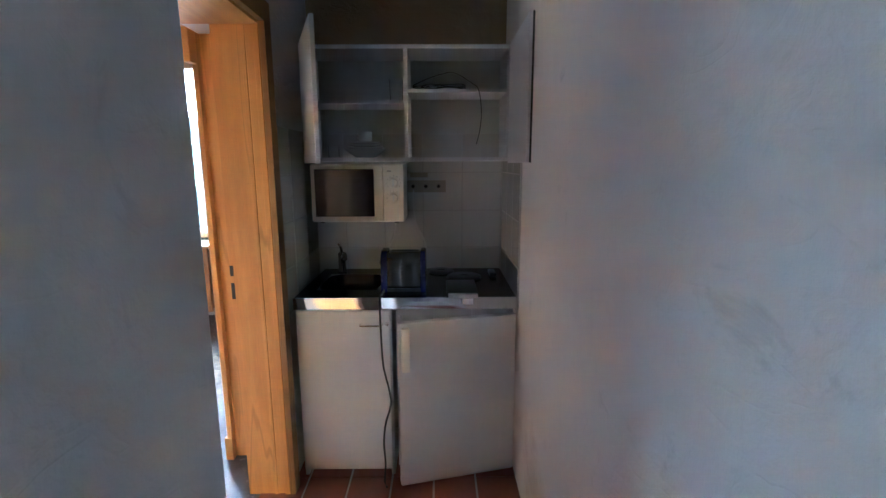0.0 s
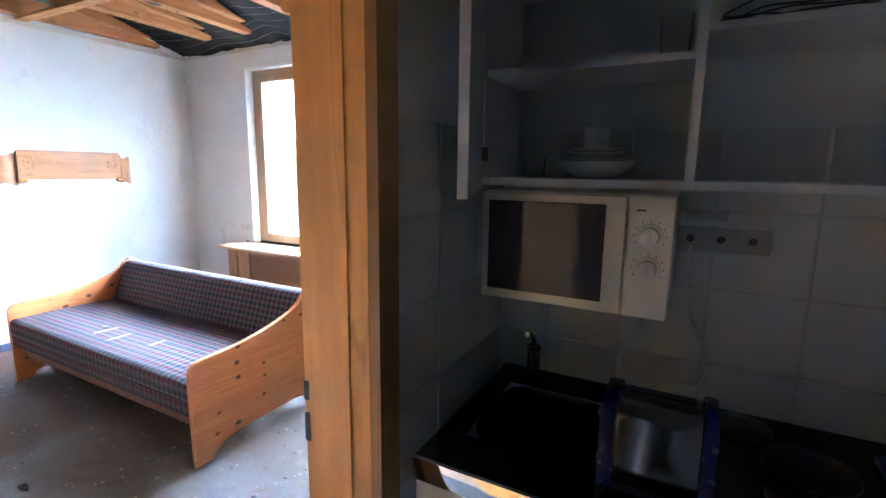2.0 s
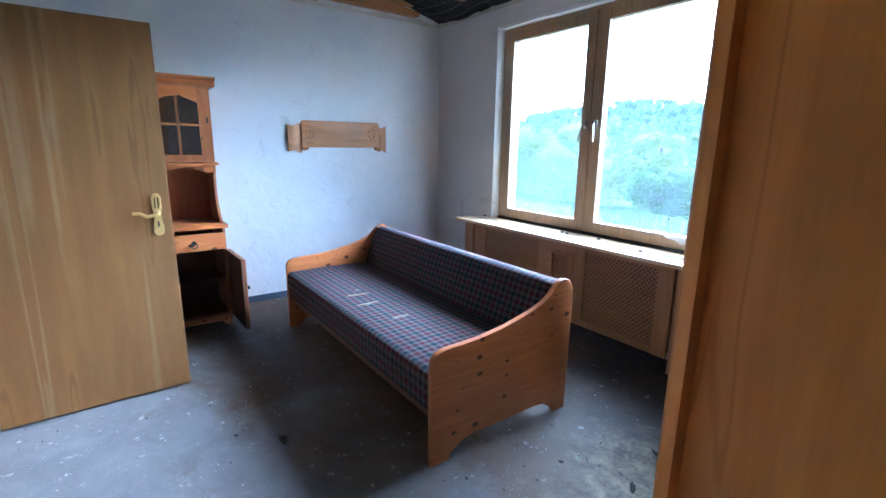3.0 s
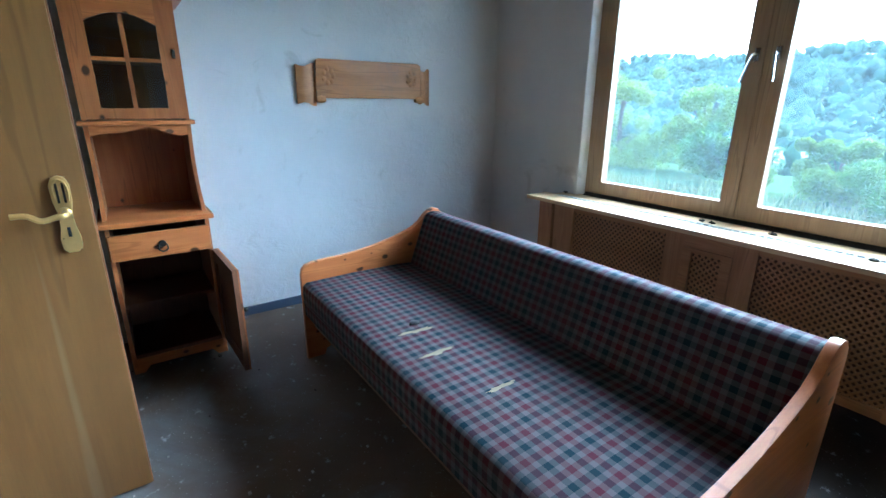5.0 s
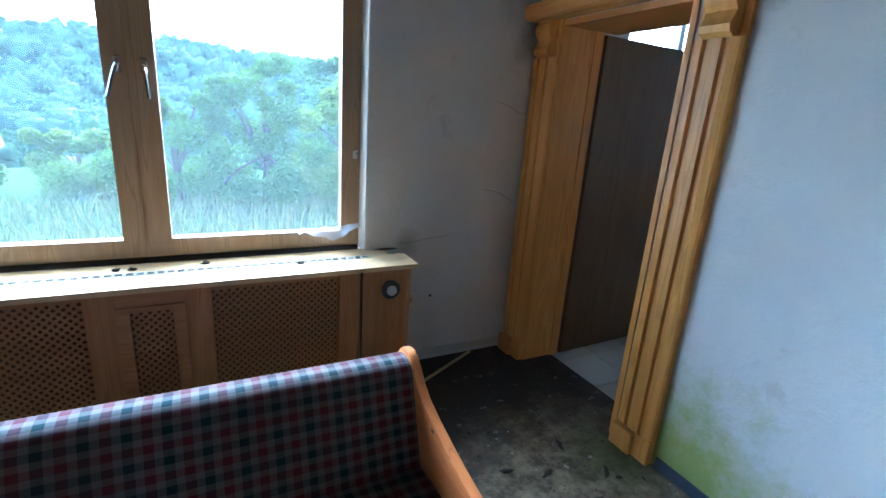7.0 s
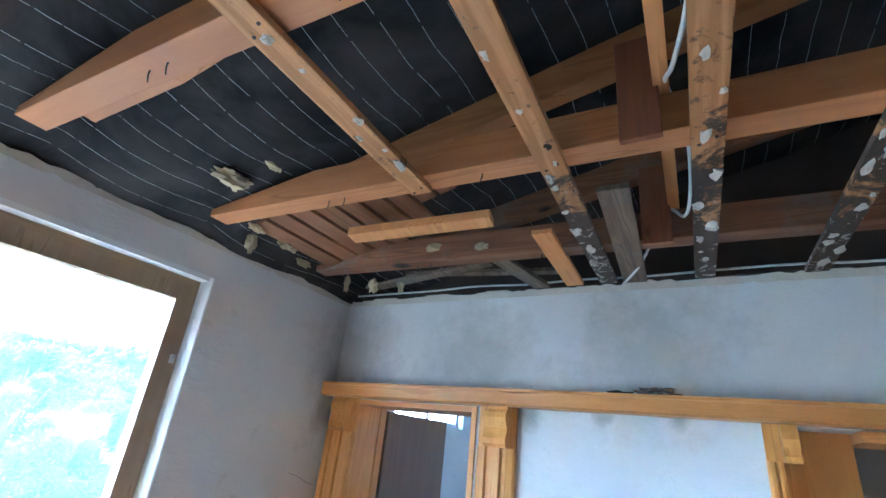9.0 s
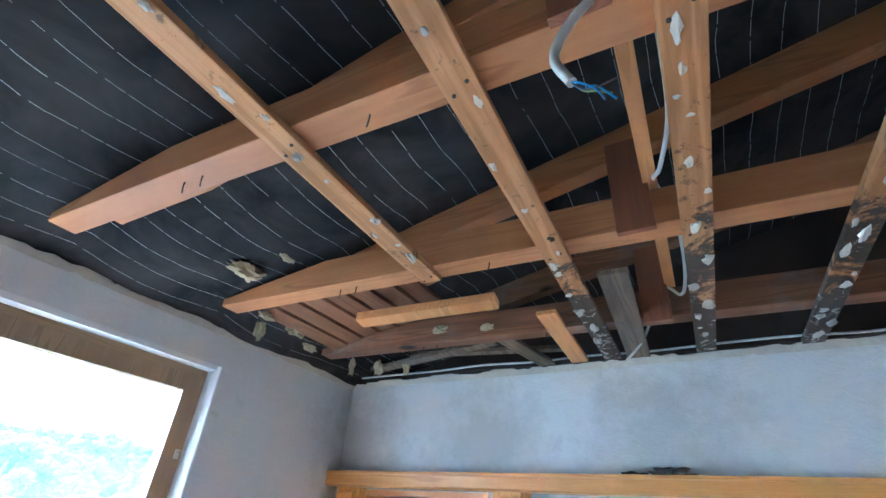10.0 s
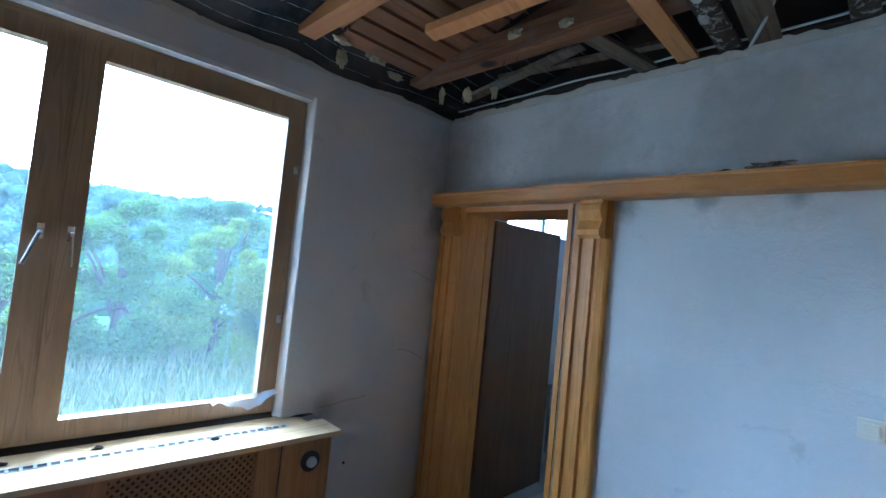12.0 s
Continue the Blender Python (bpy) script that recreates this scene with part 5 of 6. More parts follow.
ss = whole("socket_strip", "row of three yellowed sockets on the tiled wall", "socket")
part("plate", box(0.505, KB - 0.018, 1.335, 0.727, KB - 0.006, 1.402, 0.003), M["oldcream"], ss)
for x in (0.545, 0.616, 0.687):
    part("ring", lathe([(0.026, KB - 0.018), (0.026, KB - 0.023), (0.022, KB - 0.023), (0.021, KB - 0.019)], x, 1.369, "y", 20), M["oldcream"], ss)
    part("well", lathe([(0.010, KB - 0.0185), (0.010, KB - 0.0192)], x, 1.369, "y", 14), M["blackplastic"], ss)
cond = whole("conduit_strip", "short cream conduit strip on the tiled wall", "conduit")
part("strip", box(0.53, KB - 0.016, 1.418, 0.628, KB - 0.006, 1.445, 0.003), M["oldcream"], cond)

# crockery in the wall cabinet
dish = whole("plate_stack", "stack of white china plates in a bowl", "plates")
z = Z0 + 0.018
part("bowl", lathe([(0.045, z), (0.05, z + 0.004), (0.085, z + 0.025), (0.105, z + 0.042), (0.108, z + 0.044), (0.10, z + 0.042), (0.06, z + 0.03)], 0.31, 2.345, "z", 32), M["plate"], dish, "", True)
for i in range(3):
    part("plate", lathe([(0.05, z + 0.044 + i * 0.013), (0.09 - i * 0.008, z + 0.051 + i * 0.013), (0.094 - i * 0.008, z + 0.053 + i * 0.013), (0.055, z + 0.049 + i * 0.013)], 0.308, 2.345, "z", 32), M["plate"], dish, "", True)
cup = whole("cup", "small white cup on the plate stack", "cup")
part("wall", lathe([(0.024, z + 0.079), (0.033, z + 0.085), (0.036, z + 0.13), (0.034, z + 0.13), (0.03, z + 0.088), (0.01, z + 0.085)], 0.31, 2.345, "z", 24), M["plate"], cup, "", True)
gl = whole("drinking_glass", "clear drinking glass on the cabinet floor", "glass")
part("wall", lathe([(0.028, z), (0.03, z + 0.06), (0.028, z + 0.06), (0.025, z + 0.004), (0.005, z + 0.004)], 0.14, 2.37, "z", 20), M["tumbler"], gl, "", True)
g2 = whole("glass_jug", "tall smoky glass on the cabinet shelf", "glass")
part("wall", lathe([(0.032, 1.796), (0.036, 1.92), (0.034, 1.92), (0.029, 1.801), (0.005, 1.801)], 0.47, 2.40, "z", 20), M["tumbler"], g2, "", True)

# cables in the kitchenette
sz = 1.848
pts = []
for i in range(36):
    a = i * 0.6
    pts.append((0.70 + (0.12 + 0.02 * math.sin(i * 0.9)) * math.cos(a), 2.30 + (0.04 + 0.01 * math.sin(i * 0.7)) * math.sin(a), sz + 0.004 + 0.0006 * i + 0.006 * math.sin(i * 1.3) ** 2))
pts += [(0.564, 2.28, sz + 0.02), (0.60, 2.28, sz + 0.04), (0.66, 2.28, sz + 0.064), (0.71, 2.28, sz + 0.078), (0.756, 2.27, sz + 0.083), (0.80, 2.25, sz + 0.062), (0.845, 2.235, sz + 0.03), (0.878, 2.222, sz + 0.004), (0.893, 2.216, sz - 0.06), (0.896, 2.212, sz - 0.14), (0.887, 2.212, sz - 0.21), (0.873, 2.212, sz - 0.262)]
single("coiled_cable", tube(pts, 0.0022, 6, 4), M["blackplastic"], "thin black cable coiled on the cabinet shelf, end hanging", "cable", soft=True)
part("cord", tube([(0.43, 2.0, 0.905), (0.425, 1.93, 0.907), (0.422, 1.884, 0.90), (0.422, 1.876, 0.84), (0.425, 1.875, 0.70), (0.432, 1.872, 0.58), (0.455, 1.868, 0.47), (0.462, 1.862, 0.40), (0.435, 1.862, 0.30), (0.425, 1.865, 0.20), (0.43, 1.865, 0.10), (0.425, 1.86, 0.005), (0.44, 1.82, 0.004)], 0.0045, 8, 6), M["cableblack"], to, "black cord hanging down the cabinet front", True)
part("cord", tube([(0.46, 2.30, MZ0 - 0.004), (0.45, 2.40, 1.15), (0.42, 2.475, 1.06), (0.39, 2.485, 0.98), (0.45, 2.48, 0.92), (0.52, 2.48, 0.95), (0.60, 2.485, 0.96), (0.61, 2.485, 1.05), (0.555, 2.485, 1.18), (0.548, 2.48, 1.35)], 0.004, 7, 6), M["cablewhite"], mw, "pale cord against the tiles", True)


# ---- torn-open ceiling: clutter ----
rng = random.Random(11)
for i, y in enumerate((3.11, 2.62, 2.19, 1.77)):
    end = -1.6 if i == 0 else -0.45
    x = -3.0
    while x < end:
        x += rng.uniform(0.06, 0.22)
        if x > end:
            break
        s = rng.uniform(0.006, 0.014) * (1.5 if x > -1.7 else 1)
        single("plaster_scrap", blob(x, y + rng.uniform(-0.03, 0.03), 2.696, s, (rng.uniform(0.8, 2.4), rng.uniform(0.6, 1.3), rng.uniform(0.3, 0.7)), 0.75, 2, rng.uniform(0, 50)), M["plasterbits"] if rng.random() < 0.85 else M["crumb"], "plaster scrap stuck to a ceiling batten", "plaster scrap", "plaster scraps", at=PIVOT)
for i, (xa, ya, xb, yb, w) in enumerate(((-0.83, 3.12, XR - 0.004, 3.02, 0.045), (-1.02, 2.82, XR - 0.004, 2.84, 0.045), (-1.29, 2.48, XR - 0.004, 2.54, 0.055))):
    l, a = math.hypot(xb - xa, yb - ya), math.degrees(math.atan2(yb - ya, xb - xa))
    single("batten_stub", box(0, -w, 0, l, w, 0.022, 0.003), M["batten_rot"] if i != 1 else M["batten"], "short broken batten stub at the wall top", "batten", "batten stubs", at=pose(xa, ya, 2.722, 0, (2.2, 1.5, 1.2)[i], a))
for x, y in ((-1.53, 2.35), (-0.80, 2.385), (-2.29, 2.32)):
    single("upright_board", box(x - 0.074, y - 0.056, 2.69, x - 0.05, y + 0.056, 3.05, 0.003), M["board_brown"], "upright board nailed between joist and rafter", "board", "upright boards")
single("cross_batten", box(-2.6, 2.27, 2.852, -0.5, 2.312, 2.876, 0.002), M["batten"], "thin batten lying across the joists", "batten", at=PIVOT)
# bare boarding between two joists near the window
bd = whole("roof_boarding", "bare orange roof boards with gaps where the lining is gone", "boarding")
for i in range(9):
    y0 = 4.12 - i * 0.103
    za, zb = roof_z(y0) - 0.055, roof_z(y0 - 0.096) - 0.055
    part("board", prism([(y0, za), (y0 - 0.082, zb - 0.004), (y0 - 0.082, zb + 0.014), (y0, za + 0.018)], "x", -1.46, -0.86 if i < 7 else -1.1), M["sheath"], bd)
single("broken_lath", box(-0.04, -0.35, -0.022, 0.04, 0.35, 0.022, 0.004), M["batten"], "broken lath hanging between the joists", "lath", at=pose(-1.16, 3.36, 2.765, -3, 6, 8))
single("broken_lath", box(-0.03, -0.45, -0.012, 0.03, 0.45, 0.012, 0.004), M["batten_rot"], "blackened lath hanging near the wall", "lath", at=pose(-0.62, 3.65, 2.74, -3, 5, -8))
single("broken_lath", box(-0.02, -0.5, -0.012, 0.02, 0.5, 0.012, 0.004), M["batten_rot"], "blackened lath hanging near the wall", "lath", at=pose(-0.55, 3.3, 2.76, 2, 9, 5))
for k, (x, y, z, r, sq) in enumerate(((-1.74, 3.93, 2.80, 0.055, (1.7, 0.9, 0.25)), (-1.38, 4.22, 2.71, 0.04, (0.8, 0.5, 1.5)), (-1.22, 4.14, 2.745, 0.045, (1.7, 0.7, 0.5)), (-1.05, 4.18, 2.71, 0.03, (2.0, 0.5, 0.7)), (-0.98, 3.38, 2.74, 0.03, (0.6, 1.5, 0.7)), (-0.92, 3.15, 2.745, 0.03, (0.8, 1.2, 0.7)), (-0.72, 4.14, 2.70, 0.03, (0.6, 0.7, 1.8)), (-0.64, 4.0, 2.70, 0.032, (0.6, 1.0, 1.5)), (-0.60, 3.82, 2.705, 0.03, (0.7, 0.8, 1.6)), (-1.72, 3.72, 2.83, 0.02, (2.2, 0.7, 0.4)), (-1.45, 4.1, 2.73, 0.03, (1.6, 0.8, 0.6)))):
    single("insulation_tuft", blob(x, y, z, r * 0.8, (sq[0], sq[1], max(sq[2], 0.6)), 0.75, 4, k * 3.7), M["foam"], "torn tuft of yellow insulation foam", "insulation", "insulation tufts", soft=True)
single("roof_cable", tube([(-2.36, 2.20, 2.75), (-2.36, 2.28, 2.709), (-2.36, 2.319, 2.678), (-2.36, 2.355, 2.627), (-2.36, 2.369, 2.573), (-2.36, 2.345, 2.506)], 0.009, 10), M["cablewhite"], "thick white cable hanging from the roof with bare wires", "cable", soft=True)
for m, q in (("wire_blue", (-2.35, 2.285, 2.45)), ("wire_green", (-2.34, 2.29, 2.475)), ("wire_brown", (-2.375, 2.275, 2.465)), ("wire_blue", (-2.365, 2.30, 2.44))):
    single("loose_wire", tube([(-2.36, 2.346, 2.508), (-2.36 + rng.uniform(-0.01, 0.01), 2.33, 2.488), (-2.36 + rng.uniform(-0.015, 0.015), 2.31, 2.468 + rng.uniform(-0.012, 0.012)), q], 0.0017, 6), M[m], "stripped coloured wire end at the roof cable", "wire", "loose wires", soft=True)
single("roof_cable", tube([(-2.1, 2.19, 2.93), (-1.9, 2.203, 2.836), (-1.74, 2.25, 2.79), (-1.60, 2.275, 2.86), (-1.45, 2.25, 2.86), (-1.35, 2.237, 2.79), (-1.1, 2.25, 2.76), (-0.9, 2.28, 2.78), (-0.8, 2.35, 2.86), (-0.6, 2.48, 2.72), (XR, 2.6, 2.70)], 0.0065, 8), M["cablewhite"], "white cable looped between the joists", "cable", soft=True)
for k in range(3):
    pts = [(XR + 0.02 - 0.03 * k, 1.0 + 0.30 * i, 2.70 + 0.012 * k + 0.02 * noise.noise(Vector((i * 1.3, k * 7.0, 0)))) for i in range(12)]
    single("wall_top_cable", tube(pts, 0.006, 6, 4), M["cablewhite"] if k != 1 else M["darkwood"], "old cable lying along the wall top", "cable", "wall top cables", soft=True)
fo = blob(-0.435, 2.48, 2.16, 0.033, (0.9, 2.0, 0.55), 1.0, 4, 5.0)
single("crumpled_foil", fo, M["foil"], "crumpled silver foil on the shelf beam", "foil")
single("rag", blob(-0.43, 2.63, 2.152, 0.04, (0.9, 1.6, 0.25), 0.9, 3, 8.0), M["crumb"], "dark rag on the shelf beam", "rag", soft=True)

# ---- debris on the floor ----
bm = bmesh.new()
rng = random.Random(5)
for i in range(330):
    x, y = rng.uniform(-4.3, -0.4), rng.uniform(0.8, 4.15)
    if i % 3 == 0:
        x, y = rng.gauss(-0.9, 0.35), rng.gauss(3.5, 0.5)
    if not (-4.4 < x < -0.42 and 0.75 < y < 4.15):
        continue
    s = rng.uniform(0.0015, 0.006) * (2.4 if rng.random() < 0.05 else 1)
    b2 = blob(x, y, s * 0.3, s, (rng.uniform(0.8, 2.2), 1, 0.4), 0.8, 1, i * 0.7)
    tmp = bpy.data.meshes.new("crumbs")
    b2.to_mesh(tmp)
    b2.free()
    bm.from_mesh(tmp)
    bpy.data.meshes.remove(tmp)
single("floor_debris", bm, M["crumb"], "scattered dark crumbs and splinters on the concrete", "debris", kind="stuff")
bm = bmesh.new()
for i in range(220):
    x, y = rng.uniform(-4.3, -0.4), rng.uniform(0.8, 3.6)
    s = rng.uniform(0.002, 0.006)
    bm_box(bm, x - s, y - s, 0.0005, x + s * 1.4, y + s, s)
single("plaster_crumbs", bm, M["palecrumb"], "pale plaster crumbs on the concrete", "debris", kind="stuff")
single("fallen_strip", box(-0.25, -0.009, 0, 0.25, 0.009, 0.01, 0.003), M["sillwood"], "pale wooden strip lying by the wall", "strip", at=pose(-0.89, 4.26, 0.004, 0, -1, 26))
for k, (x, y, a) in enumerate(((-0.88, 3.28, 20), (-0.70, 3.42, 75), (-0.98, 3.05, 130), (-0.62, 3.18, 50), (-1.05, 3.36, 165), (-0.80, 2.92, 100))):
    single("leaf_litter", blob(0, 0, 0, 0.016, (2.2, 0.6, 0.3), 0.9, 2, k * 1.9), M["crumb"], "dark curled leaf on the stained floor", "leaf", "floor leaves", at=pose(x, y, 0.005, 0, 0, a))
single("floor_chip", blob(-2.18, 1.9, 0.006, 0.02, (1.6, 0.8, 0.5), 0.8, 2, 2.0), M["crumb"], "curled dark chip on the floor", "debris")
single("leaf_litter", blob(-0.80, 3.05, 0.008, 0.028, (1.5, 0.9, 0.4), 0.9, 2, 9.0), M["crumb"], "dark shred on the floor", "debris")


def crack(points, name):
    bm = bmesh.new()
    prev = None
    for i, (x, y) in enumerate(points):
        w = 0.0022 + 0.0018 * noise.noise(Vector((i * 0.9, 0, 0)))
        cur = (bm.verts.new((x - w, y - w, 0.0008)), bm.verts.new((x + w, y + w, 0.0008)))
        if prev:
            bm.faces.new((prev[0], prev[1], cur[1], cur[0]))
        prev = cur
    return single(name, bm, M["crumb"], "crack in the concrete floor", "crack", kind="structure")


line = []
for i in range(60):
    u = i / 59
    line.append((-1.37 + 0.75 * u, 2.99 + 0.22 * u * (1 - u) * 2 + 0.05 * noise.noise(Vector((u * 6, 0, 0))) + 0.02 * noise.noise(Vector((u * 25, 3, 0)))))
crack(line, "floor_crack")
# small things on the sill
for k, (x, y) in enumerate(((-2.55, 4.35), (-2.2, 4.36), (-1.78, 4.25), (-2.49, 4.34), (-3.58, 4.39))):
    single("sill_litter", blob(x, y, 0.768, 0.011, (1.5, 1, 0.6), 0.8, 2, k * 2.1), M["crumb"], "dead leaf scrap on the window sill", "litter", "sill litter")
bm = blob(-1.28, 4.388, 0.765, 0.04, (1.5, 0.4, 0.1), 0.6, 3, 1.0)
single("sill_dirt", bm, M["crumb"], "dark dirt on the sill end", "dirt")


# ---- outside ----
def ground_z(x, y):
    near = -0.25 - 0.02 * max(0, y - 9)
    u = min(1, max(0, (y - 13) / 70))
    z = near - 14 * u * u * (3 - 2 * u)
    v = min(1, max(0, (y - 180) / 520))
    ridge = 1 + 0.35 * noise.noise(Vector((x / 260, y / 300, 0))) + 0.12 * noise.noise(Vector((x / 70, y / 90, 4)))
    return z + 78 * v * v * (3 - 2 * v) * ridge


def foliage(name, c, scale):
    n = Nodes(name)
    isl = n.put("ShaderNodeNewGeometry").outputs["Random Per Island"]
    big = n.noise(scale, 3)
    col = n.ramp(n.math("ADD", n.math("MULTIPLY", isl, 0.6), n.math("MULTIPLY", big, 0.5)), (0.15, dark(c, 0.7)), (0.55, c), (0.95, dark(c, 1.5)))
    n.done(col, 0.7, 0.0, None, 0.08)
    lit = n.put("ShaderNodeBsdfTranslucent", {"Color": n.mix(0.5, col, dark(c, 1.6))})
    both = n.put("ShaderNodeMixShader", (0.45, n.b.outputs[0], lit.outputs[0]))
    n.t.links.new(both.outputs[0], n.t.nodes["Material Output"].inputs[0])
    return n.m


M["leaf_near"] = foliage("bush_leaves", (0.10, 0.16, 0.03), 0.5)
M["leaf_yellow"] = foliage("yellow_green_leaves", (0.17, 0.22, 0.04), 0.5)
M["leaf_blue"] = foliage("blue_green_leaves", (0.085, 0.14, 0.055), 0.5)
# distance haze is put into these two leaf colours
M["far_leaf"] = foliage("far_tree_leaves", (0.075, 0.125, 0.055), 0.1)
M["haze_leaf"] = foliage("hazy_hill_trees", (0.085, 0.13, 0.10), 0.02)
M["bark"] = plain("bark", (0.10, 0.075, 0.05), 0.9, 0, 30, 0.4, 0.5)


def meadow():
    n = Nodes("dry_meadow")
    d = n.noise(0.35, 5)
    f = n.noise(9, 5, 0.7)
    x, y, z = n.xyz()
    dry = n.mix(f, (0.09, 0.10, 0.045), (0.17, 0.17, 0.09))
    green = n.mix(f, (0.05, 0.085, 0.03), (0.085, 0.12, 0.05))
    col = n.mix(n.ramp(n.math("MULTIPLY_ADD", y, 0.02, n.math("MULTIPLY", d, 0.3)), (0.30, 0.0), (0.38, 1.0)), dry, green)
    # distant ground turns blue-green: haze painted into the colour
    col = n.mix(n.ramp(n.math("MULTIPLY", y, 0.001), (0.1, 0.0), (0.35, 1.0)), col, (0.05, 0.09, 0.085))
    return n.done(col, 0.95, 0.0, n.bump(f, 0.6, 0.05), 0.0)


M["meadow"] = meadow()
bm = bmesh.new()
ys = [4.75, 6, 8, 10, 12, 14, 16, 18, 20, 22, 25, 28, 32, 36, 40, 46, 52, 60, 70, 80, 92, 110, 130, 150, 180, 210, 240, 280, 320, 360, 400, 450, 500, 550, 600, 650, 700, 800, 1000]
ys = [-40, -20, -8, -4, 0, 4] + ys
grid = []
for y in ys:
    row = []
    for i in range(81):
        s = (i - 40) / 40
        x = -2 + s * abs(s) * max(60, abs(y) * 1.6 + 40)
        row.append(bm.verts.new((x, y, ground_z(x, y) - (0.15 if y < 4.7 else 0))))
    grid.append(row)
for p, q in zip(grid, grid[1:]):
    for i in range(80):
        bm.faces.new((p[i], p[i + 1], q[i + 1], q[i]))
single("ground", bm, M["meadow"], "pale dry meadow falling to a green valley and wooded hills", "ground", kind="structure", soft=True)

# grass tufts close to the house
rng = random.Random(21)
vs, fs = [], []
for i in range(26000):
    x, y = rng.uniform(-15, 16), rng.uniform(6.0, 11.5)
    z = ground_z(x, y)
    h, a, l = rng.uniform(0.1, 0.36), rng.uniform(0, 6.28), rng.uniform(-0.12, 0.12)
    w = 0.012
    k = len(vs)
    vs += [(x - w * math.cos(a), y - w * math.sin(a), z - 0.02), (x + w * math.cos(a), y + w * math.sin(a), z - 0.02), (x + l, y + l * 0.6, z + h)]
    fs.append((k, k + 1, k + 2))
gm = bpy.data.meshes.new("grass")
gm.from_pydata(vs, [], fs)
gr = Nodes("dry_grass")
gm.materials.append(gr.done(gr.ramp(gr.put("ShaderNodeNewGeometry").outputs["Random Per Island"], (0.1, (0.13, 0.14, 0.05)), (0.9, (0.30, 0.27, 0.13))), 0.8, 0.0, None, 0.0))
tagged(new("tall_grass", gm), "tall pale dry grass outside the window", "grass", kind="stuff")


def leaf_cloud(rng, n, centres, size):
    """Many small folded leaves round a set of clump centres."""
    v, f = [], []
    for _ in range(n):
        cx, cy, cz, r = rng.choice(centres)
        d = Vector((rng.gauss(0, 1), rng.gauss(0, 1), rng.gauss(0, 1)))
        d = d.normalized() * r * rng.random() ** 0.4
        p = Vector((cx, cy, cz)) + Vector((d.x, d.y, d.z * 0.85))
        u = Vector((rng.gauss(0, 1), rng.gauss(0, 1), rng.gauss(0, 0.6))).normalized()
        w = u.cross(Vector((rng.gauss(0, 0.5), rng.gauss(0, 0.5), 1))).normalized()
        s = size * rng.uniform(0.6, 1.3)
        k = len(v)
        v += [p - u * s, p + w * s * 0.42, p + u * s, p - w * s * 0.42]
        f.append((k, k + 1, k + 2, k + 3))
    return v, f


def plant(name, x, y, height, width, n, material, label, category, group, size=0.09, trunk=True, seed=0):
    rng = random.Random(seed)
    zb = ground_z(x, y)
    t = whole(name, label, category, group=group)
    cs = []
    for i in range(max(14, int(height * 11))):
        h = rng.uniform(0.05, 1.0)
        reach = width * 0.5 * (1 - 0.55 * max(0, h - 0.35)) * rng.uniform(0.3, 1.0)
        a = rng.uniform(0, 6.28)
        cs.append((x + reach * math.cos(a), y + reach * math.sin(a), zb + height * h * 0.93, rng.uniform(0.10, 0.22) * width * (1.15 - 0.6 * h)))
    if trunk:
        bm = bmesh.new()
        limbs = [tube([(x, y, zb - 0.1), (x + 0.05 * width * rng.uniform(-1, 1), y, zb + height * 0.4), (x, y, zb + height * 0.8)], 0.03 * height ** 0.8, 6, 3)]
        for c in cs[:7]:
            limbs.append(tube([(x, y, zb + height * rng.uniform(0.15, 0.4)), ((x + c[0]) / 2, (y + c[1]) / 2, (zb + c[2]) / 2 + 0.2 * height), (c[0], c[1], c[2])], 0.011 * height ** 0.8, 5, 2))
        for b in limbs:
            m = bpy.data.meshes.new("limb")
            b.to_mesh(m)
            b.free()
            bm.from_mesh(m)
            bpy.data.meshes.remove(m)
        part("trunk", bm, M["bark"], t)
    v, f = leaf_cloud(rng, n, cs, size)
    m = bpy.data.meshes.new("crown")
    m.from_pydata(v, [], f)
    m.materials.append(material)
    c = new("crown", m)
    c.parent = t
    return t


rng = random.Random(3)
spots = [(-13.0, 15.0, 2.6, 3.0, "leaf_yellow"), (-10.0, 14.2, 2.7, 2.8, "leaf_yellow"), (-7.6, 14.6, 2.2, 2.6, "leaf_yellow"), (-6.0, 12.4, 1.3, 2.2, "leaf_near"), (-4.2, 12.6, 1.1, 2.0, "leaf_yellow"), (-2.6, 11.6, 1.7, 2.0, "leaf_near"), (-1.2, 11.2, 2.3, 2.2, "leaf_near"), (0.3, 10.9, 2.2, 2.3, "leaf_yellow"), (1.9, 10.8, 1.9, 2.3, "leaf_blue"), (3.4, 10.4, 1.8, 2.3, "leaf_blue"), (5.0, 10.2, 1.9, 2.3, "leaf_blue"), (6.6, 9.8, 2.0, 2.4, "leaf_near"), (8.2, 9.4, 2.2, 2.4, "leaf_yellow"), (10.0, 9.2, 2.4, 2.6, "leaf_near"), (4.2, 12.4, 2.5, 2.8, "leaf_blue"), (1.0, 13.0, 2.7, 2.8, "leaf_blue"), (7.6, 11.8, 2.6, 2.8, "leaf_blue"), (12.4, 9.6, 2.6, 3.0, "leaf_near"), (-16.4, 15.5, 3.0, 3.4, "leaf_near")]
for i, (x, y, h, w, m) in enumerate(spots):
    h = h * (1.18 if x > -3 else 1.05)
    plant("bush", x, y, h, w, 24000, M[m], "leafy green bush at the edge of the meadow", "bush", "garden bushes", 0.042, True, i)

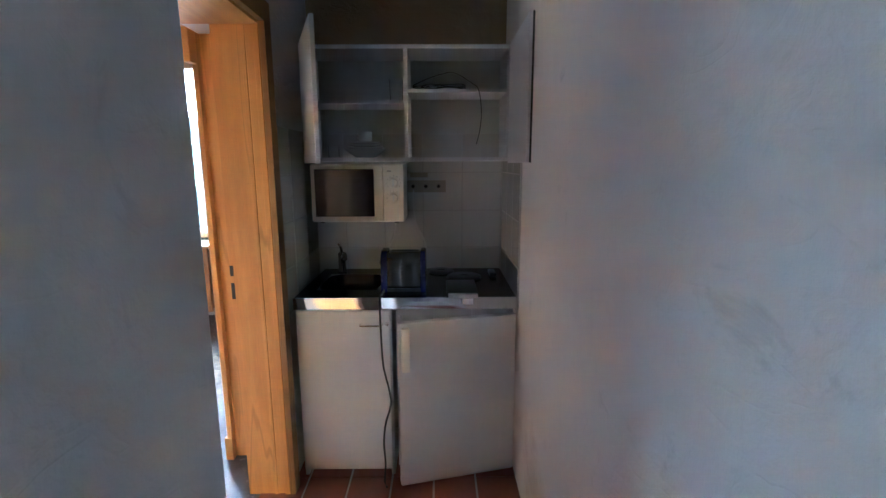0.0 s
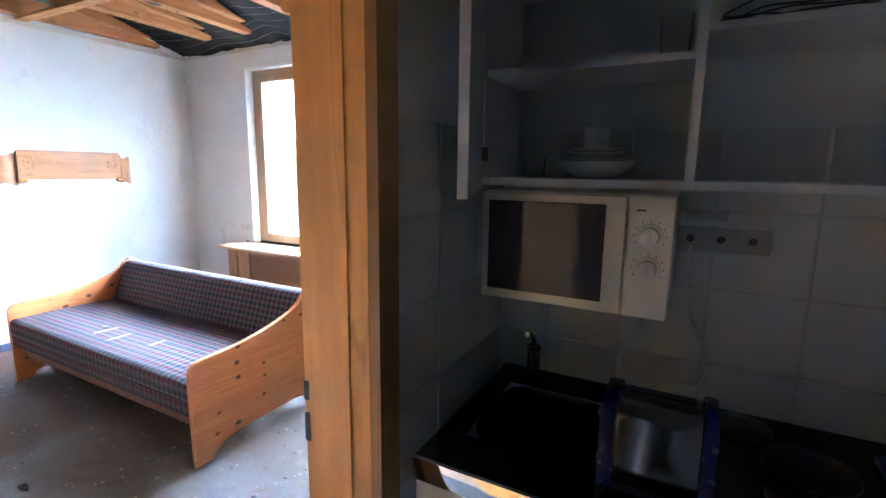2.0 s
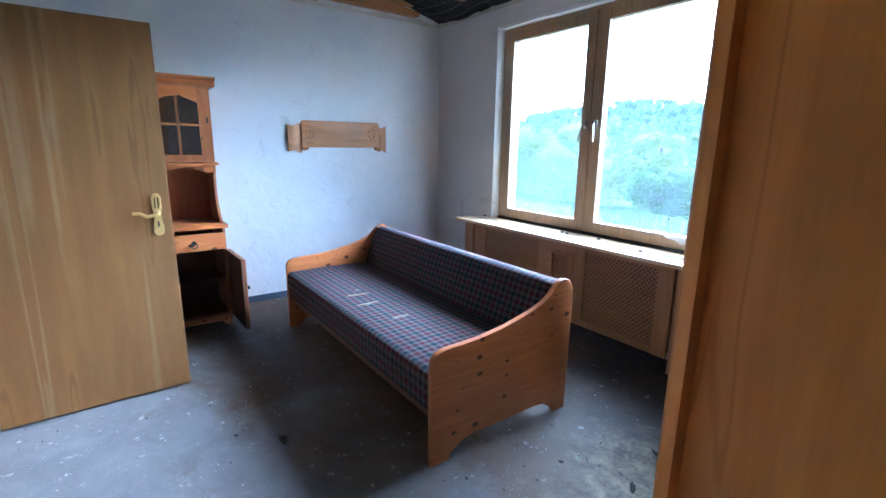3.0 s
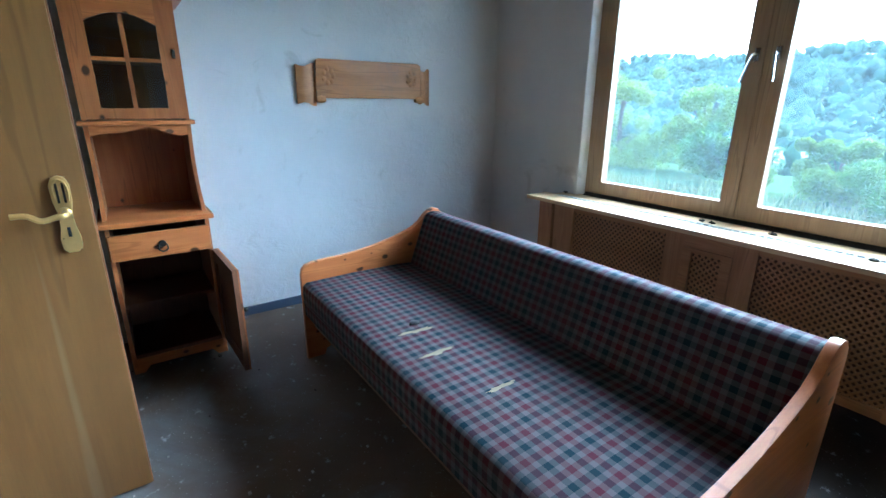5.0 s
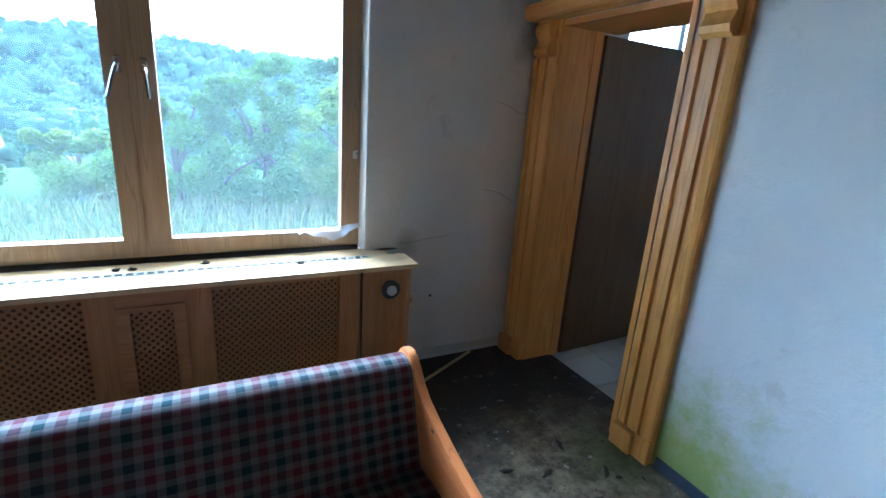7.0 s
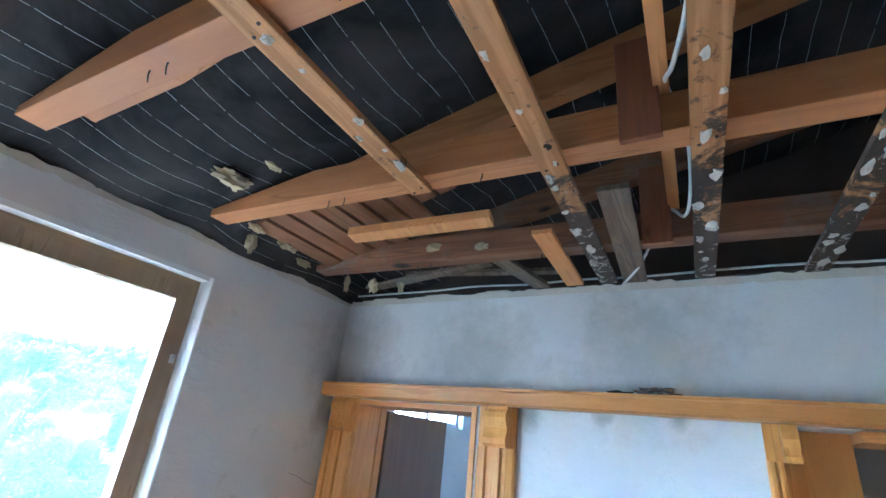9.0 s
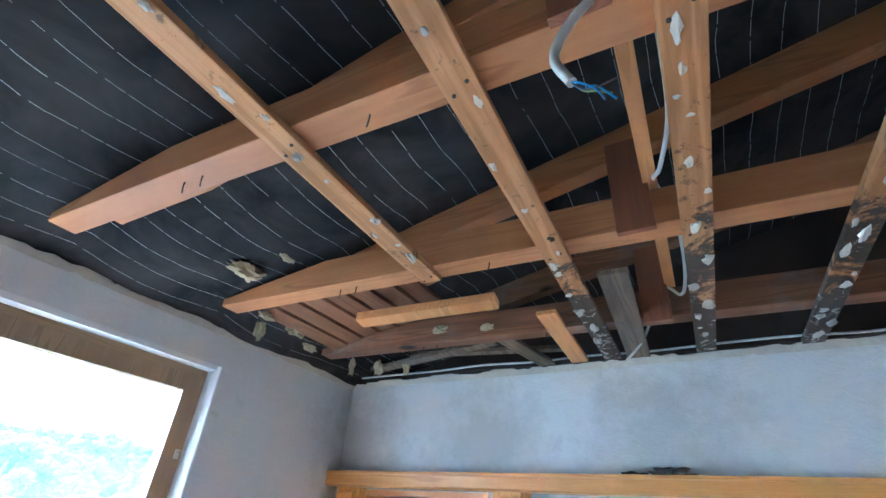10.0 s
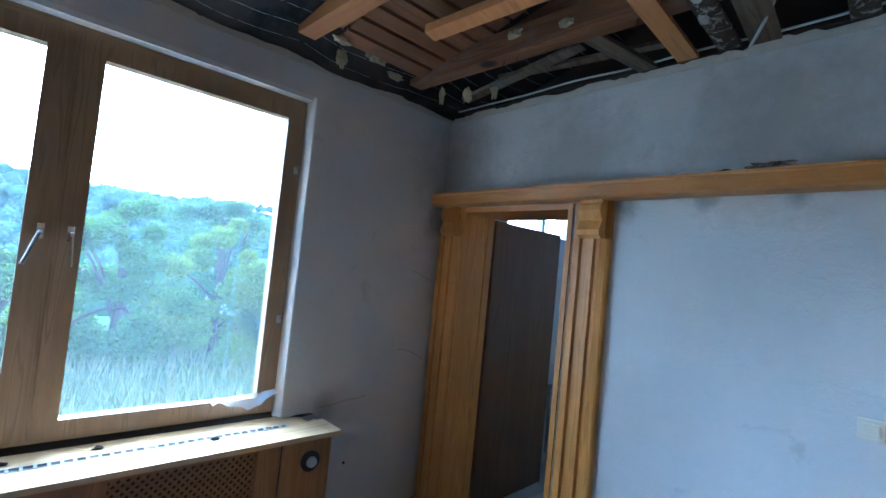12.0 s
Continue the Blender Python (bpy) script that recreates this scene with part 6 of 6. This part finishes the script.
# valley trees and hillside woods
def lumps(rng, spots, sub, flakes, flake):
    """Uneven rounded crowns, each with loose leaf clumps round it."""
    base = bmesh.new()
    bmesh.ops.create_icosphere(base, subdivisions=sub, radius=1.0)
    bv = [v.co.copy() for v in base.verts]
    bf = [tuple(v.index for v in f.verts) for f in base.faces]
    base.free()
    vs, fs = [], []
    for x, y, z, r in spots:
        k, sd = len(vs), Vector((rng.uniform(0, 99), rng.uniform(0, 99), 0))
        for c in bv:
            f = r * (0.62 + 0.5 * noise.noise(c * 1.6 + sd) + rng.uniform(-0.12, 0.12))
            vs.append((x + c.x * f, y + c.y * f, z + c.z * f * 1.1))
        fs += [tuple(a + k for a in q) for q in bf]
        if flakes:
            v, f = leaf_cloud(rng, flakes, [(x, y, z, r * 1.15)], r * flake)
            k = len(vs)
            vs += v
            fs += [tuple(a + k for a in q) for q in f]
    return vs, fs


rng = random.Random(17)
spots = []
for i in range(1100):
    y = 42 + 150 * rng.random() ** 1.2
    x = rng.uniform(-0.9, 0.95) * (y + 20)
    h = rng.uniform(3.5, 8.5)
    z = ground_z(x, y)
    for _ in range(4):
        spots.append((x + rng.uniform(-1, 1) * h * 0.25, y + rng.uniform(-1, 1) * h * 0.25, z + h * rng.uniform(0.2, 0.85), h * rng.uniform(0.13, 0.21)))
vs, fs = lumps(rng, spots, 1, 75, 0.22)
m = bpy.data.meshes.new("valley_trees")
m.from_pydata(vs, [], fs)
m.materials.append(M["far_leaf"])
m.polygons.foreach_set("use_smooth", [True] * len(m.polygons))
tagged(new("valley_trees", m), "dense green trees in the valley", "trees", kind="stuff")
spots = []
for i in range(4600):
    y = rng.uniform(190, 720)
    x = rng.uniform(-0.95, 1.0) * (y + 20)
    h = rng.uniform(8, 17)
    spots.append((x, y, ground_z(x, y) + h * 0.45, h * 0.5))
vs, fs = lumps(rng, spots, 1, 60, 0.17)
m = bpy.data.meshes.new("hill_woods")
m.from_pydata(vs, [], fs)
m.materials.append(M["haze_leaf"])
m.polygons.foreach_set("use_smooth", [True] * len(m.polygons))
tagged(new("hill_woods", m), "far wooded hills, haze painted into their blue-green leaves", "woods", kind="stuff")


def far_house(x, y, w, d, h, rot, seed):
    hs = whole("far_house", "pale house with a grey gabled roof in the valley", "house", group="valley houses")
    part("wall", box(-w / 2, -d / 2, -2, w / 2, d / 2, h), M["ceil_white"], hs)
    part("roof", prism([(-d / 2 - 0.4, h), (0, h + d * 0.42), (d / 2 + 0.4, h)], "x", -w / 2 - 0.4, w / 2 + 0.4), M["grout"], hs)
    for i in range(3):
        part("window", box(-w / 2 + (i + 0.6) * w / 3.4, -d / 2 - 0.04, h * 0.35, -w / 2 + (i + 0.6) * w / 3.4 + 0.9, -d / 2 - 0.01, h * 0.75), M["ovenglass"], hs)
    hs.matrix_basis = pose(x, y, ground_z(x, y), 0, 0, rot)
    return hs


far_house(16, 46, 9, 7, 5.5, 20, 1)
far_house(-14, 75, 10, 8, 5, -10, 2)
far_house(26, 52, 9, 7, 5, 35, 3)
far_house(-40, 110, 12, 9, 6, 8, 4)

# bathroom: radiator and high window glass
br = whole("bath_radiator", "white ribbed radiator on the bathroom wall", "radiator")
for i in range(10):
    part("rib", box(1.10 + i * 0.05, Y1 - 0.11, 0.12, 1.135 + i * 0.05, Y1 - 0.03, 0.72, 0.004), M["rad"], br)
part("bracket", box(1.12, Y1 - 0.03, 0.5, 1.56, Y1, 0.53), M["rad"], br)
bw = tagged(new("window_2"), "high bathroom window with white frame", "window", kind="structure")
part("window_frame", joined((0.35, 4.46, 2.0, 1.5, 4.52, 2.04), (0.35, 4.46, 2.32, 1.5, 4.52, 2.36), (0.35, 4.46, 2.04, 0.39, 4.52, 2.32), (1.46, 4.46, 2.04, 1.5, 4.52, 2.32), (0.9, 4.46, 2.04, 0.95, 4.52, 2.32)), M["white"], bw)

# ---- tiles ----
def tiles(parent, cols, rows, u0, v0, du, dv, place, material, joint=0.004):
    made = {}
    for i in range(cols):
        for j in range(rows):
            key = (du, dv)
            if key not in made:
                made[key] = mesh(place(du - joint, dv - joint), "tile", material)
            ob = new("tile", made[key])
            ob.parent = parent
            yield ob, u0 + i * du, v0 + j * dv


tb = single("tile_bed_back", box(0.0, KB - 0.003, 0.84, 1.05, KB, 1.66), M["grout"], "grey grout behind the kitchenette wall tiles", "wall", kind="structure")
for ob, u, v in tiles(tb, 5, 4, -0.052, 0.815, 0.2178, 0.21, lambda a, b: box(0.002, -0.005, 0.002, a, 0, b, 0.0015), M["tile"]):
    ob.matrix_basis = pose(u, KB - 0.003, v)
tl = single("tile_bed_left", box(-0.004, 1.85, 0.84, 0.0, KB - 0.01, 1.64), M["grout"], "grey grout behind the side wall tiles", "wall", kind="structure")
for ob, u, v in tiles(tl, 3, 4, 1.85, 0.815, 0.214, 0.21, lambda a, b: box(0, 0.002, 0.002, 0.005, a, b, 0.0015), M["tile"]):
    ob.matrix_basis = pose(0.0, u, v)
tr = single("tile_bed_right", box(1.047, 1.92, 0.84, 1.05, KB - 0.01, 1.64), M["grout"], "grey grout behind the side wall tiles", "wall", kind="structure")
for ob, u, v in tiles(tr, 3, 4, 1.92, 0.815, 0.192, 0.21, lambda a, b: box(-0.005, 0.002, 0.002, 0, a, b, 0.0015), M["tile"]):
    ob.matrix_basis = pose(1.047, u, v)
hf = bpy.data.objects["hall_floor"]
for ob, u, v in tiles(hf, 6, 12, -0.14, -0.1, 0.2, 0.2, lambda a, b: box(0.002, 0.002, 0, a, b, 0.008, 0.002), M["terra"], 0.007):
    ob.matrix_basis = pose(u, v, -0.006)
bf = bpy.data.objects["bath_floor"]
for ob, u, v in tiles(bf, 7, 5, -0.138, 2.75, 0.3, 0.33, lambda a, b: box(0.002, 0.002, 0, a, b, 0.009, 0.002), M["bath_tile"], 0.006):
    ob.matrix_basis = pose(u, v, -0.008)
